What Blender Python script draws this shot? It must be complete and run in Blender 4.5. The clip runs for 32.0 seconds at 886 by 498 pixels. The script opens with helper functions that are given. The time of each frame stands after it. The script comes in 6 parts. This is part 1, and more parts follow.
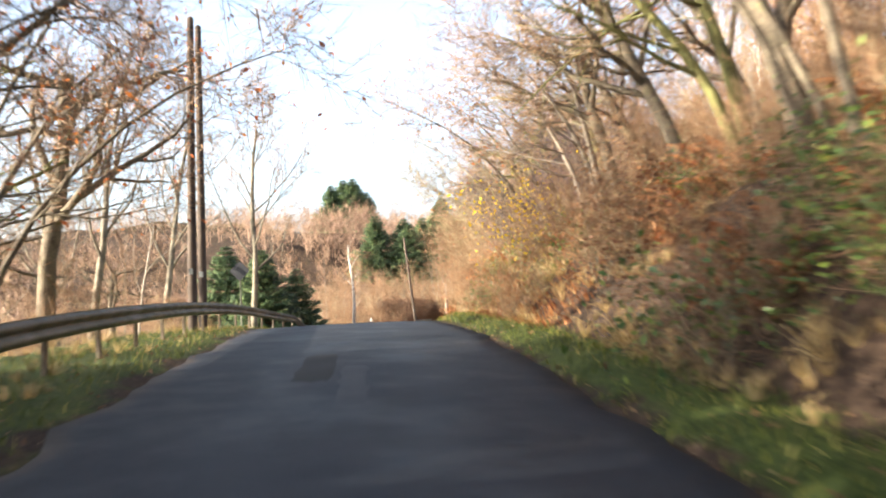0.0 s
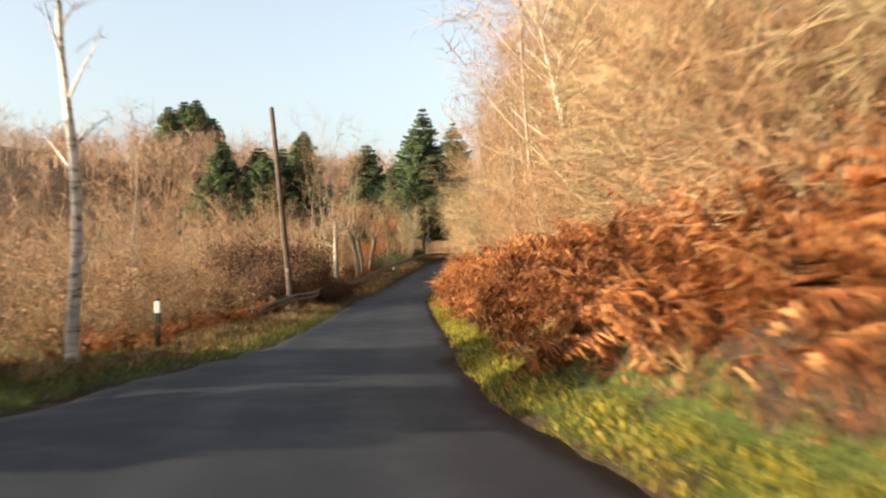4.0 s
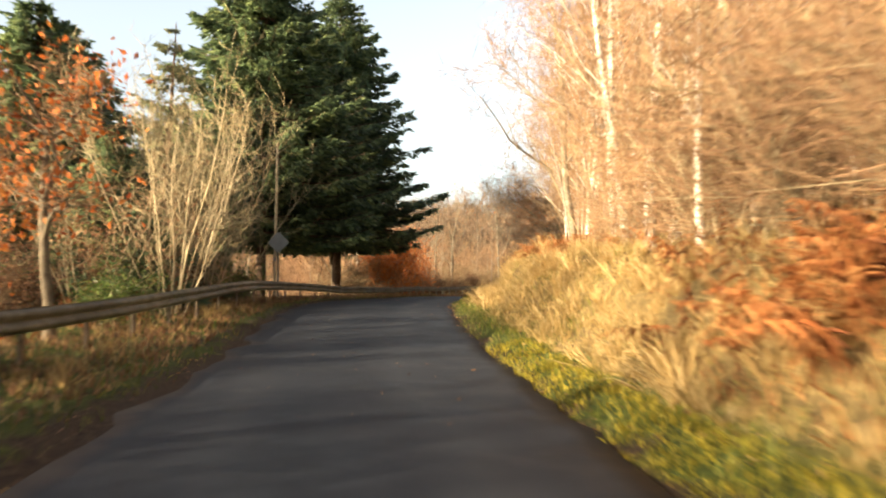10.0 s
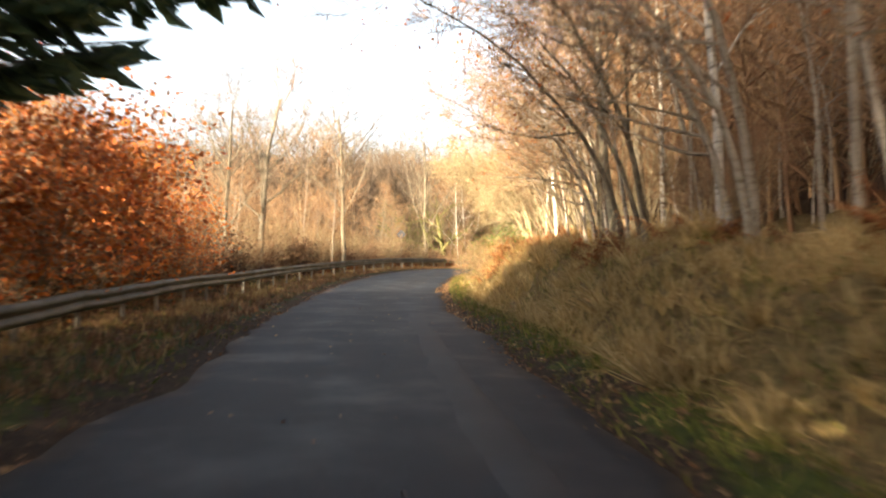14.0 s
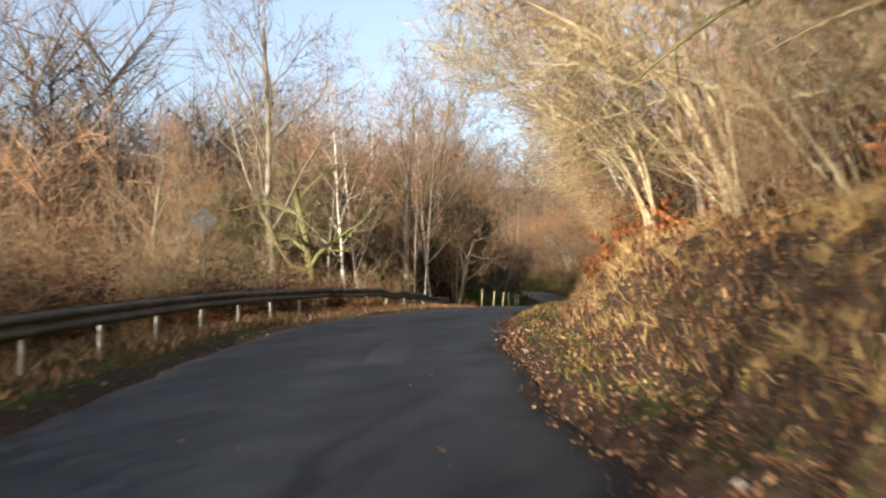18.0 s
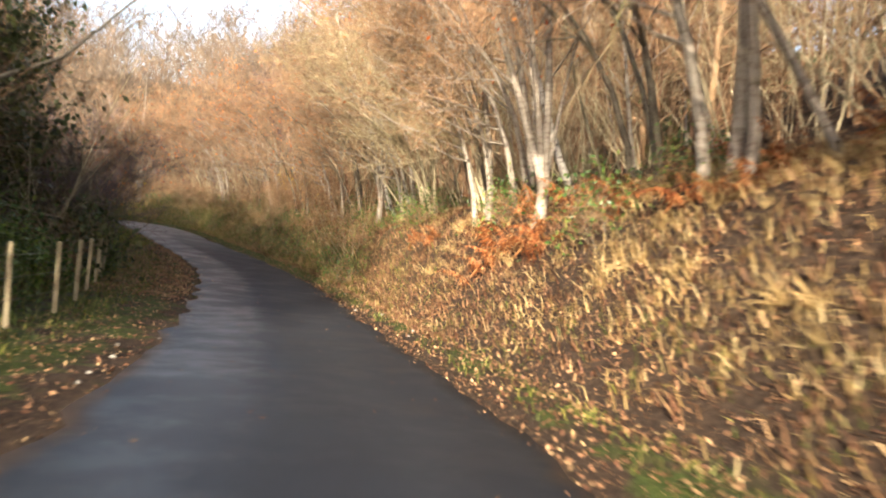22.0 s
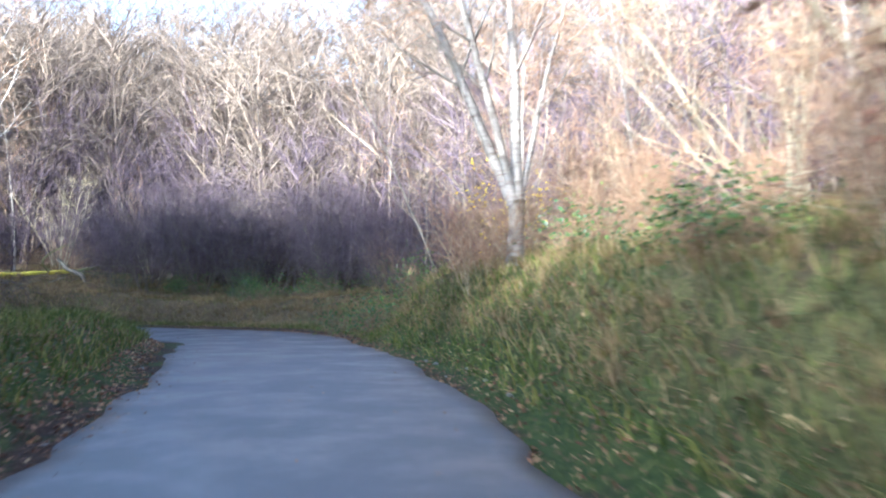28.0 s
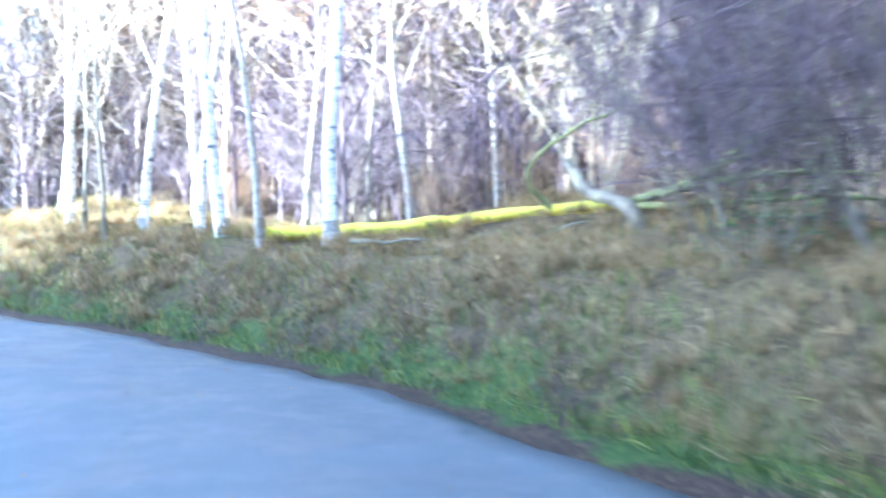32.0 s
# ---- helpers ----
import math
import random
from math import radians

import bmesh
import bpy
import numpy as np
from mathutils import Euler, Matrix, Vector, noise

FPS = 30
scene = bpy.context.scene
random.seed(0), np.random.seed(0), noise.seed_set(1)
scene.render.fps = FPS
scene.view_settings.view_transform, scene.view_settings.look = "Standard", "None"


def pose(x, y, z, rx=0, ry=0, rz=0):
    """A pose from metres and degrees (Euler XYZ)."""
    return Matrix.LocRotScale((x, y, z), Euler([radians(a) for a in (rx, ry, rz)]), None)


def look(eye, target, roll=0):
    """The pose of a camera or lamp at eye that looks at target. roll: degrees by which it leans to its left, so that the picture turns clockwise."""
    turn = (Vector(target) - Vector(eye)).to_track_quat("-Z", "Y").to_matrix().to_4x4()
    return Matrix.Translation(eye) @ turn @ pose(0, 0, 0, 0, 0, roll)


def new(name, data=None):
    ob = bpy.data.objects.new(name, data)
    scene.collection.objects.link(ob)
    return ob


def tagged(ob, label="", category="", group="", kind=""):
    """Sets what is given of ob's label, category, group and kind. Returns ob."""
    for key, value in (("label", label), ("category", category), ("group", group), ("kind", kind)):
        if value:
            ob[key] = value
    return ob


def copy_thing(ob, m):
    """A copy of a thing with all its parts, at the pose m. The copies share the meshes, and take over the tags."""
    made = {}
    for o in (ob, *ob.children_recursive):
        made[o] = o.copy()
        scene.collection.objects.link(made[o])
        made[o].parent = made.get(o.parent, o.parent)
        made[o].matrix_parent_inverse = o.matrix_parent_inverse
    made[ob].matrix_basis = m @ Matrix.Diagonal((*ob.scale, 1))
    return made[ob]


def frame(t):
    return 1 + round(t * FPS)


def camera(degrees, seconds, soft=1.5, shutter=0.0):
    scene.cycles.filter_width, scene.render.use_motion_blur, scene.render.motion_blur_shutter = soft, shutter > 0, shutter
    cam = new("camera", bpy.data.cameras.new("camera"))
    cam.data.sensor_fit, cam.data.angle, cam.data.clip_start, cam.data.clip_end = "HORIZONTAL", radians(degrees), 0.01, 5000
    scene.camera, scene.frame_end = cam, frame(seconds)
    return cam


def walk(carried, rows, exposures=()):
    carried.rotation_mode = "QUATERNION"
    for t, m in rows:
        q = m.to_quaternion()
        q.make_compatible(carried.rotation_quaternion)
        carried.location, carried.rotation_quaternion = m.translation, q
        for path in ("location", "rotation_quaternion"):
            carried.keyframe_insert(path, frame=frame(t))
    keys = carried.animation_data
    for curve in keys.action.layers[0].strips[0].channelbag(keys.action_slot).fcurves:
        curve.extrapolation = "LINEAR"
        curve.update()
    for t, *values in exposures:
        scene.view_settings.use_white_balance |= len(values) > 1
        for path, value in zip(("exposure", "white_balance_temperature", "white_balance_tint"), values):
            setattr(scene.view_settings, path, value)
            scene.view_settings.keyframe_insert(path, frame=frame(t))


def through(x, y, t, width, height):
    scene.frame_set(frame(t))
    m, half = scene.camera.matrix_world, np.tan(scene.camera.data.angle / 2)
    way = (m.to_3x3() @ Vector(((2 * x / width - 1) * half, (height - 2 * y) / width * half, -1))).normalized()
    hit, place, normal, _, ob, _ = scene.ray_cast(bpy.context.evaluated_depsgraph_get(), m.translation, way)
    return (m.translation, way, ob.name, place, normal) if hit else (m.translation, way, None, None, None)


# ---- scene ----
cam = camera(54.5, 32.0, soft=2.0, shutter=0.4)
PATH = [
    (0.0, 0.013, 0.004, 1.309, 94.49, 2.80, -0.35),
    (0.5, -0.501, 5.112, 1.650, 95.28, 2.45, 0.03),
    (1.0, -0.938, 10.211, 1.972, 94.90, 2.26, 0.18),
    (1.5, -1.371, 15.316, 2.262, 93.29, 2.70, 0.14),
    (2.0, -1.854, 20.337, 2.406, 92.58, 2.27, -0.38),
    (2.5, -2.259, 25.408, 2.467, 90.84, 0.95, -2.00),
    (4.5, -2.019, 48.728, 1.928, 91.34, 0.33, -12.52),
    (5.0, -1.283, 54.588, 1.906, 90.30, -0.51, -13.74),
    (5.5, -0.454, 60.362, 1.782, 89.43, -0.88, -14.37),
    (6.0, 0.410, 66.008, 1.566, 89.89, 0.65, -14.39),
    (6.5, 1.249, 71.807, 1.555, 91.07, 0.40, -14.44),
    (7.0, 2.079, 77.740, 1.621, 91.69, 0.07, -15.01),
    (7.5, 2.933, 83.725, 1.673, 91.60, -1.17, -15.66),
    (8.0, 3.863, 89.761, 1.703, 92.28, -2.53, -17.25),
    (8.5, 5.128, 95.749, 1.745, 92.50, -2.12, -18.49),
    (9.0, 6.460, 101.576, 1.893, 93.44, -1.15, -19.34),
    (9.5, 7.783, 107.192, 2.128, 94.56, -0.39, -19.79),
    (10.0, 9.048, 112.493, 2.426, 94.73, -0.35, -20.77),
    (10.5, 10.315, 117.506, 2.713, 94.94, -1.12, -21.99),
    (11.0, 11.751, 122.293, 2.994, 94.69, -1.87, -23.25),
    (11.5, 13.156, 127.141, 3.267, 95.53, -1.53, -24.42),
    (12.0, 14.717, 132.004, 3.611, 96.32, -0.08, -25.95),
    (12.5, 16.530, 136.837, 4.013, 95.10, 0.42, -28.35),
    (13.0, 18.621, 141.682, 4.323, 93.77, 0.17, -30.47),
    (13.5, 20.961, 146.519, 4.522, 93.04, -1.18, -32.71),
    (15.5, 31.507, 165.714, 5.286, 91.97, 0.99, -38.21),
    (16.0, 34.353, 170.159, 5.386, 92.88, 0.81, -38.92),
    (16.5, 37.154, 174.481, 5.528, 93.48, 0.29, -39.81),
    (17.0, 40.104, 178.783, 5.783, 94.22, 1.05, -40.74),
    (17.5, 43.024, 182.799, 6.041, 93.93, 1.25, -42.58),
    (18.0, 46.156, 186.770, 6.323, 93.80, 0.92, -45.08),
    (18.5, 49.538, 190.568, 6.563, 94.15, 1.40, -47.79),
    (19.0, 53.081, 194.321, 6.784, 93.70, 0.78, -51.15),
    (19.5, 56.879, 197.920, 7.013, 94.01, 1.18, -54.66),
    (20.0, 60.817, 201.223, 7.264, 93.80, 0.97, -59.00),
    (20.5, 64.760, 204.108, 7.452, 93.13, -0.54, -63.24),
    (21.0, 68.733, 206.595, 7.542, 91.88, -2.05, -66.57),
    (21.5, 72.647, 208.960, 7.461, 90.68, -4.71, -68.95),
    (22.0, 76.716, 210.966, 7.312, 90.49, -4.81, -69.24),
    (22.5, 80.736, 213.168, 7.196, 90.75, -5.34, -68.15),
    (23.0, 84.783, 215.482, 7.137, 90.98, -4.15, -65.74),
    (23.5, 88.763, 218.076, 7.099, 91.48, -4.39, -62.84),
    (24.0, 92.686, 220.790, 7.129, 91.90, -4.34, -61.58),
    (24.5, 96.639, 223.550, 7.180, 92.71, -3.97, -59.99),
    (25.0, 100.512, 226.473, 7.279, 93.64, -4.08, -57.71),
    (25.5, 104.260, 229.562, 7.504, 94.45, -3.07, -54.73),
    (26.0, 107.745, 232.760, 7.711, 93.99, -3.11, -51.90),
    (26.5, 111.099, 236.292, 7.940, 94.95, -0.71, -49.04),
    (28.5, 122.062, 250.070, 9.167, 91.92, -0.16, -39.20),
    (29.0, 124.258, 253.658, 9.192, 91.26, 0.30, -36.34),
    (29.5, 126.300, 257.343, 9.201, 91.14, 0.67, -34.07),
    (30.0, 128.179, 261.093, 9.176, 90.30, 0.71, -31.62),
    (30.5, 129.818, 264.901, 9.123, 90.32, 1.68, -28.03),
    (31.0, 130.996, 268.738, 9.031, 89.25, 1.47, -21.19),
    (31.5, 131.651, 272.594, 8.929, 90.19, 0.57, -11.33),
    (32.0, 131.574, 276.505, 8.925, 91.88, 1.52, 0.61),
]
walk(cam, [(r[0], pose(*r[1:])) for r in PATH], [(0.0, 2.2, 5900, 10), (1.5, 1.85, 6000, 10), (2.5, 1.7, 6200, 10), (5.0, 1.3, 7000, 10), (6.0, 1.4, 7000, 10), (7.0, 1.65, 7200, 10), (9.0, 1.9, 7200, 10), (10.5, 1.65, 7300, 10), (11.0, 1.75, 7300, 10), (13.0, 2.35, 7000, 10), (15.5, 1.45, 6600, 10), (16.0, 1.4, 6400, 10), (17.0, 1.05, 5900, 10), (19.0, 1.25, 6200, 10), (20.5, 1.75, 7000, 10), (22.0, 1.9, 6000, 10), (23.0, 1.95, 5200, 10), (24.5, 2.2, 4500, 8), (26.0, 2.8, 4200, 8), (28.5, 3.1, 4350, 6), (30.0, 4.1, 4300, 4), (31.0, 4.65, 3850, 0), (32.0, 4.75, 3950, 0)])
# ---------------- light, sky, exposure ----------------
SUN_TURN, SUN_UP = 104.0, 14.0          # degrees: left of north, above the horizon
world = bpy.data.worlds.new("sky")
scene.world = world
world.use_nodes = True
wn = world.node_tree.nodes
sky = wn.new("ShaderNodeTexSky")
sky.sky_type = "NISHITA"
sky.sun_disc = False
sky.sun_elevation = radians(SUN_UP)
sky.sun_rotation = radians(-SUN_TURN)
sky.air_density, sky.dust_density = 1.0, 4.0
wn["Background"].inputs["Strength"].default_value = 0.07
haze = wn.new("ShaderNodeHueSaturation")   # thin bright winter haze
haze.inputs["Saturation"].default_value = 0.7
world.node_tree.links.new(sky.outputs[0], haze.inputs["Color"])
up = wn.new("ShaderNodeSeparateXYZ")      # the haze thins out towards the zenith
world.node_tree.links.new(wn.new("ShaderNodeTexCoord").outputs["Generated"], up.inputs[0])
thin = wn.new("ShaderNodeMapRange")
thin.interpolation_type = "SMOOTHSTEP"
for _k, _v in zip(("From Min", "From Max", "To Min", "To Max"), (0.3, 0.85, 2.25, 0.7)):
    thin.inputs[_k].default_value = _v
world.node_tree.links.new(up.outputs["Z"], thin.inputs["Value"])
world.node_tree.links.new(thin.outputs[0], haze.inputs["Value"])
world.node_tree.links.new(haze.outputs[0], wn["Background"].inputs["Color"])
sun = new("sun", bpy.data.lights.new("sun", "SUN"))
sun.data.energy, sun.data.angle, sun.data.color = 5.0, radians(0.5), (1.0, 0.82, 0.58)
_a, _e = radians(SUN_TURN), radians(SUN_UP)
sun.matrix_world = look((-90 * math.sin(_a), 90 * math.cos(_a), 30), (-90 * math.sin(_a) + math.sin(_a) * math.cos(_e), 90 * math.cos(_a) - math.cos(_a) * math.cos(_e), 30 - math.sin(_e)))

# ---------------- materials ----------------
def ramp(nt, fac, stops):
    n = nt.nodes.new("ShaderNodeValToRGB")
    while len(n.color_ramp.elements) < len(stops):
        n.color_ramp.elements.new(0.5)
    for e, (p, c) in zip(n.color_ramp.elements, stops):
        e.position, e.color = p, (*c, 1)
    nt.links.new(fac, n.inputs[0])
    return n.outputs[0]


def tex_noise(nt, scale, detail=4.0, rough=0.6, vec=None):
    n = nt.nodes.new("ShaderNodeTexNoise")
    n.inputs["Scale"].default_value, n.inputs["Detail"].default_value, n.inputs["Roughness"].default_value = scale, detail, rough
    if vec is None:
        vec = nt.nodes.new("ShaderNodeTexCoord").outputs["Object"]
    nt.links.new(vec, n.inputs["Vector"])
    return n.outputs[0]


def mixc(nt, fac, a, b, how="MIX"):
    n = nt.nodes.new("ShaderNodeMix")
    n.data_type, n.blend_type = "RGBA", how
    for sock, v in ((n.inputs[0], fac), (n.inputs[6], a), (n.inputs[7], b)):
        if isinstance(v, (int, float)):
            sock.default_value = v
        elif isinstance(v, tuple):
            sock.default_value = (*v, 1)
        else:
            nt.links.new(v, sock)
    return n.outputs[2]


def arith(nt, op, a, b=0.0, clamp=False):
    n = nt.nodes.new("ShaderNodeMath")
    n.operation, n.use_clamp = op, clamp
    for sock, v in ((n.inputs[0], a), (n.inputs[1], b)):
        if isinstance(v, (int, float)):
            sock.default_value = v
        else:
            nt.links.new(v, sock)
    return n.outputs[0]


def bump(nt, height, strength, dist):
    n = nt.nodes.new("ShaderNodeBump")
    n.inputs["Strength"].default_value, n.inputs["Distance"].default_value = strength, dist
    nt.links.new(height, n.inputs["Height"])
    nt.links.new(n.outputs[0], nt.nodes["Principled BSDF"].inputs["Normal"])


def base(name, rough=0.8, metal=0.0, spec=0.4):
    m = bpy.data.materials.new(name)
    m.use_nodes = True
    b = m.node_tree.nodes["Principled BSDF"]
    b.inputs["Roughness"].default_value, b.inputs["Metallic"].default_value = rough, metal
    b.inputs["Specular IOR Level"].default_value = spec
    return m, m.node_tree, b


def grainy(name, stops, scale=6.0, rough=0.8, metal=0.0, bump_by=0.3, bump_at=0.01, fine=60.0, spec=0.3):
    """Colour from noise at two scales, with relief."""
    m, nt, b = base(name, rough, metal, spec)
    big = tex_noise(nt, scale)
    small = tex_noise(nt, fine, 3.0)
    f = arith(nt, "ADD", arith(nt, "MULTIPLY", big, 0.65), arith(nt, "MULTIPLY", small, 0.35))
    nt.links.new(ramp(nt, f, stops), b.inputs["Base Color"])
    bump(nt, f, bump_by, bump_at)
    return m


def leafy(name, stops, rough=0.7, through=0.25, spec=0.25, patches=((0.72, 0.72, 0.72), (1.15, 1.12, 1.05))):
    """Thin leaves, blades or twigs: colour varies from piece to piece, light passes partly."""
    m, nt, b = base(name, rough, 0.0, spec)
    geo = nt.nodes.new("ShaderNodeNewGeometry")
    c = ramp(nt, geo.outputs["Random Per Island"], stops)
    patch = tex_noise(nt, 0.7, 2.0)
    c = mixc(nt, 1.0, c, ramp(nt, patch, [(0.3, patches[0]), (0.7, patches[1])]), "MULTIPLY")
    nt.links.new(c, b.inputs["Base Color"])
    if through > 0:
        tr = nt.nodes.new("ShaderNodeBsdfTranslucent")
        nt.links.new(c, tr.inputs["Color"])
        mx = nt.nodes.new("ShaderNodeMixShader")
        mx.inputs[0].default_value = through
        nt.links.new(b.outputs[0], mx.inputs[1])
        nt.links.new(tr.outputs[0], mx.inputs[2])
        nt.links.new(mx.outputs[0], nt.nodes["Material Output"].inputs["Surface"])
    return m


def bark_birch(name, dim):
    m, nt, b = base(name, 0.6)
    co = nt.nodes.new("ShaderNodeTexCoord").outputs["Object"]
    mp = nt.nodes.new("ShaderNodeMapping")
    mp.inputs["Scale"].default_value = (2.5, 2.5, 9.0)
    nt.links.new(co, mp.inputs["Vector"])
    bands = tex_noise(nt, 1.3, 5.0, 0.7, mp.outputs[0])
    c = ramp(nt, bands, [(0.36, (0.05, 0.04, 0.035)), (0.43, (0.42, 0.38, 0.33)), (0.55, (0.72, 0.68, 0.61)), (0.75, (0.60, 0.53, 0.45))])
    moss = tex_noise(nt, 1.2, 3.0)
    c = mixc(nt, ramp(nt, moss, [(0.58, (0, 0, 0)), (0.75, (0.55, 0.55, 0.55))]), c, (0.16, 0.17, 0.07))
    c = mixc(nt, dim, c, (0.17, 0.13, 0.09))
    nt.links.new(c, b.inputs["Base Color"])
    bump(nt, bands, 0.4, 0.01)
    return m


BIRCH, BIRCH_DULL = bark_birch("birch bark", 0.1), bark_birch("dull young birch bark", 0.74)
ASHBARK = grainy("ash bark", [(0.3, (0.07, 0.06, 0.045)), (0.5, (0.20, 0.175, 0.13)), (0.62, (0.33, 0.29, 0.22)), (0.75, (0.22, 0.22, 0.11))], 3.0, 0.85, 0, 0.8, 0.02, 30.0)
HAZELBARK = grainy("hazel bark", [(0.3, (0.12, 0.10, 0.06)), (0.5, (0.36, 0.30, 0.19)), (0.65, (0.52, 0.45, 0.30)), (0.8, (0.27, 0.27, 0.10))], 2.5, 0.75, 0, 0.5, 0.01, 40.0)
OAKBARK = grainy("oak bark", [(0.3, (0.05, 0.04, 0.03)), (0.55, (0.17, 0.14, 0.10)), (0.75, (0.20, 0.20, 0.09))], 4.0, 0.9, 0, 0.9, 0.03, 26.0)
DARKBARK = grainy("conifer bark", [(0.3, (0.05, 0.035, 0.025)), (0.7, (0.16, 0.10, 0.07))], 5.0, 0.9, 0, 0.8, 0.02)
MOSSBARK = grainy("mossy bark", [(0.3, (0.06, 0.055, 0.03)), (0.5, (0.16, 0.16, 0.06)), (0.75, (0.28, 0.27, 0.10))], 2.2, 0.9, 0, 0.8, 0.02, 35.0)
# moss on the fallen tree; the bright yellow also paints the sun on it
SUNLITMOSS = grainy("moss with sunlight in its yellow", [(0.3, (0.35, 0.30, 0.03)), (0.6, (0.72, 0.60, 0.06)), (0.8, (0.80, 0.72, 0.16))], 3.0, 0.9, 0, 0.8, 0.02, 35.0)
TWIG_WARM = leafy("warm brown twigs", [(0.0, (0.12, 0.068, 0.04)), (0.5, (0.265, 0.15, 0.083)), (1.0, (0.43, 0.29, 0.17))], 0.6, 0.0)
# twigs of the far slopes, lightened so that their colour carries the haze
TWIG_HAZED = leafy("russet birch twigs paled by haze", [(0.0, (0.19, 0.115, 0.08)), (0.5, (0.36, 0.235, 0.165)), (1.0, (0.52, 0.38, 0.28))], 0.6, 0.0)
TWIG_PALE = leafy("pale olive twigs", [(0.0, (0.13, 0.10, 0.055)), (0.5, (0.29, 0.23, 0.13)), (1.0, (0.48, 0.40, 0.25))], 0.6, 0.0)
TWIG_DARK = leafy("dark twigs", [(0.0, (0.07, 0.055, 0.045)), (0.6, (0.16, 0.12, 0.09)), (1.0, (0.26, 0.20, 0.14))], 0.7, 0.0)
TWIG_PLUM = leafy("plum purple twigs", [(0.0, (0.045, 0.031, 0.044)), (0.6, (0.10, 0.070, 0.09)), (1.0, (0.20, 0.15, 0.16))], 0.7, 0.0)
BRACKEN = leafy("dead bracken", [(0.0, (0.10, 0.035, 0.014)), (0.35, (0.29, 0.10, 0.030)), (0.7, (0.47, 0.20, 0.07)), (1.0, (0.64, 0.38, 0.17))], 0.7, 0.22, patches=((0.50, 0.40, 0.36), (1.2, 1.18, 1.2)))
GRASS = leafy("verge grass", [(0.0, (0.05, 0.08, 0.016)), (0.5, (0.125, 0.16, 0.03)), (0.8, (0.26, 0.26, 0.055)), (1.0, (0.42, 0.35, 0.13))], 0.55, 0.3)
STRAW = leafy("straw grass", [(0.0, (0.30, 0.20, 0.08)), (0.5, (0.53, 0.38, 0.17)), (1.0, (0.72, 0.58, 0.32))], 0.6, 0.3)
# duller copy of the straw grass: the shade of the later banks is painted in
STRAW_SHADED = leafy("straw grass darkened by shade", [(0.0, (0.17, 0.11, 0.045)), (0.5, (0.32, 0.22, 0.10)), (1.0, (0.47, 0.36, 0.19))], 0.7, 0.25)
LITTER = leafy("fallen leaves", [(0.0, (0.14, 0.065, 0.04)), (0.5, (0.26, 0.14, 0.078)), (0.85, (0.42, 0.25, 0.135)), (1.0, (0.60, 0.43, 0.23))], 0.6, 0.25)
DULLBROWN = leafy("dull brown leaves", [(0.0, (0.05, 0.028, 0.02)), (0.6, (0.13, 0.07, 0.04)), (1.0, (0.24, 0.14, 0.075))], 0.7, 0.1)
COPPER = leafy("copper leaves", [(0.0, (0.30, 0.07, 0.02)), (0.5, (0.52, 0.15, 0.035)), (1.0, (0.66, 0.27, 0.07))], 0.55, 0.3)
YELLOW = leafy("yellow leaves", [(0.0, (0.50, 0.30, 0.01)), (0.6, (0.78, 0.54, 0.012)), (1.0, (0.84, 0.68, 0.05))], 0.5, 0.4)
IVY = leafy("green leaves", [(0.0, (0.03, 0.07, 0.015)), (0.6, (0.08, 0.15, 0.03)), (1.0, (0.22, 0.28, 0.05))], 0.4, 0.2, 0.5)
IVYDARK = leafy("dull ivy leaves", [(0.0, (0.03, 0.045, 0.016)), (0.6, (0.065, 0.085, 0.028)), (1.0, (0.15, 0.15, 0.05))], 0.5, 0.15, 0.4)
NEEDLE = leafy("dark needles", [(0.0, (0.06, 0.10, 0.06)), (0.6, (0.13, 0.20, 0.10)), (1.0, (0.26, 0.33, 0.15))], 0.5, 0.4, 0.4)
NEEDLE_PALE = leafy("pale needles", [(0.0, (0.08, 0.10, 0.05)), (0.6, (0.18, 0.20, 0.10)), (1.0, (0.32, 0.32, 0.16))], 0.5, 0.12, 0.4)
STEEL = grainy("weathered mossy galvanised steel", [(0.3, (0.05, 0.055, 0.04)), (0.5, (0.15, 0.15, 0.12)), (0.65, (0.24, 0.24, 0.21)), (0.78, (0.11, 0.12, 0.05))], 1.4, 0.65, 0.15, 0.2, 0.004)
POSTSTEEL = grainy("pale post", [(0.3, (0.20, 0.19, 0.16)), (0.7, (0.38, 0.36, 0.31))], 3.0, 0.55, 0.1, 0.2, 0.004)
TIMBER = grainy("weathered timber", [(0.3, (0.10, 0.08, 0.06)), (0.55, (0.25, 0.20, 0.15)), (0.75, (0.36, 0.31, 0.23))], 5.0, 0.85, 0, 0.6, 0.01, 50)
POLEWOOD = grainy("creosoted pole", [(0.3, (0.035, 0.027, 0.022)), (0.6, (0.09, 0.066, 0.05)), (0.8, (0.15, 0.12, 0.09))], 2.0, 0.8, 0, 0.4, 0.01, 40)
# mossy grass, yellowed further to stand in for the sun on this verge
MOSSGRASS = leafy("mossy verge with sun in its yellow", [(0.0, (0.12, 0.12, 0.015)), (0.5, (0.30, 0.26, 0.03)), (1.0, (0.52, 0.42, 0.07))], 0.7, 0.3)
SIGNGREY = grainy("grey sign back", [(0.3, (0.13, 0.145, 0.15)), (0.7, (0.22, 0.235, 0.24))], 3.0, 0.5, 0.2, 0.1, 0.002)
# for a dark plate, and for a grey one painted as standing in shade
SIGNDARK = grainy("dark sign back", [(0.3, (0.022, 0.024, 0.03)), (0.7, (0.045, 0.047, 0.055))], 3.0, 0.7, 0.0, 0.1, 0.002)
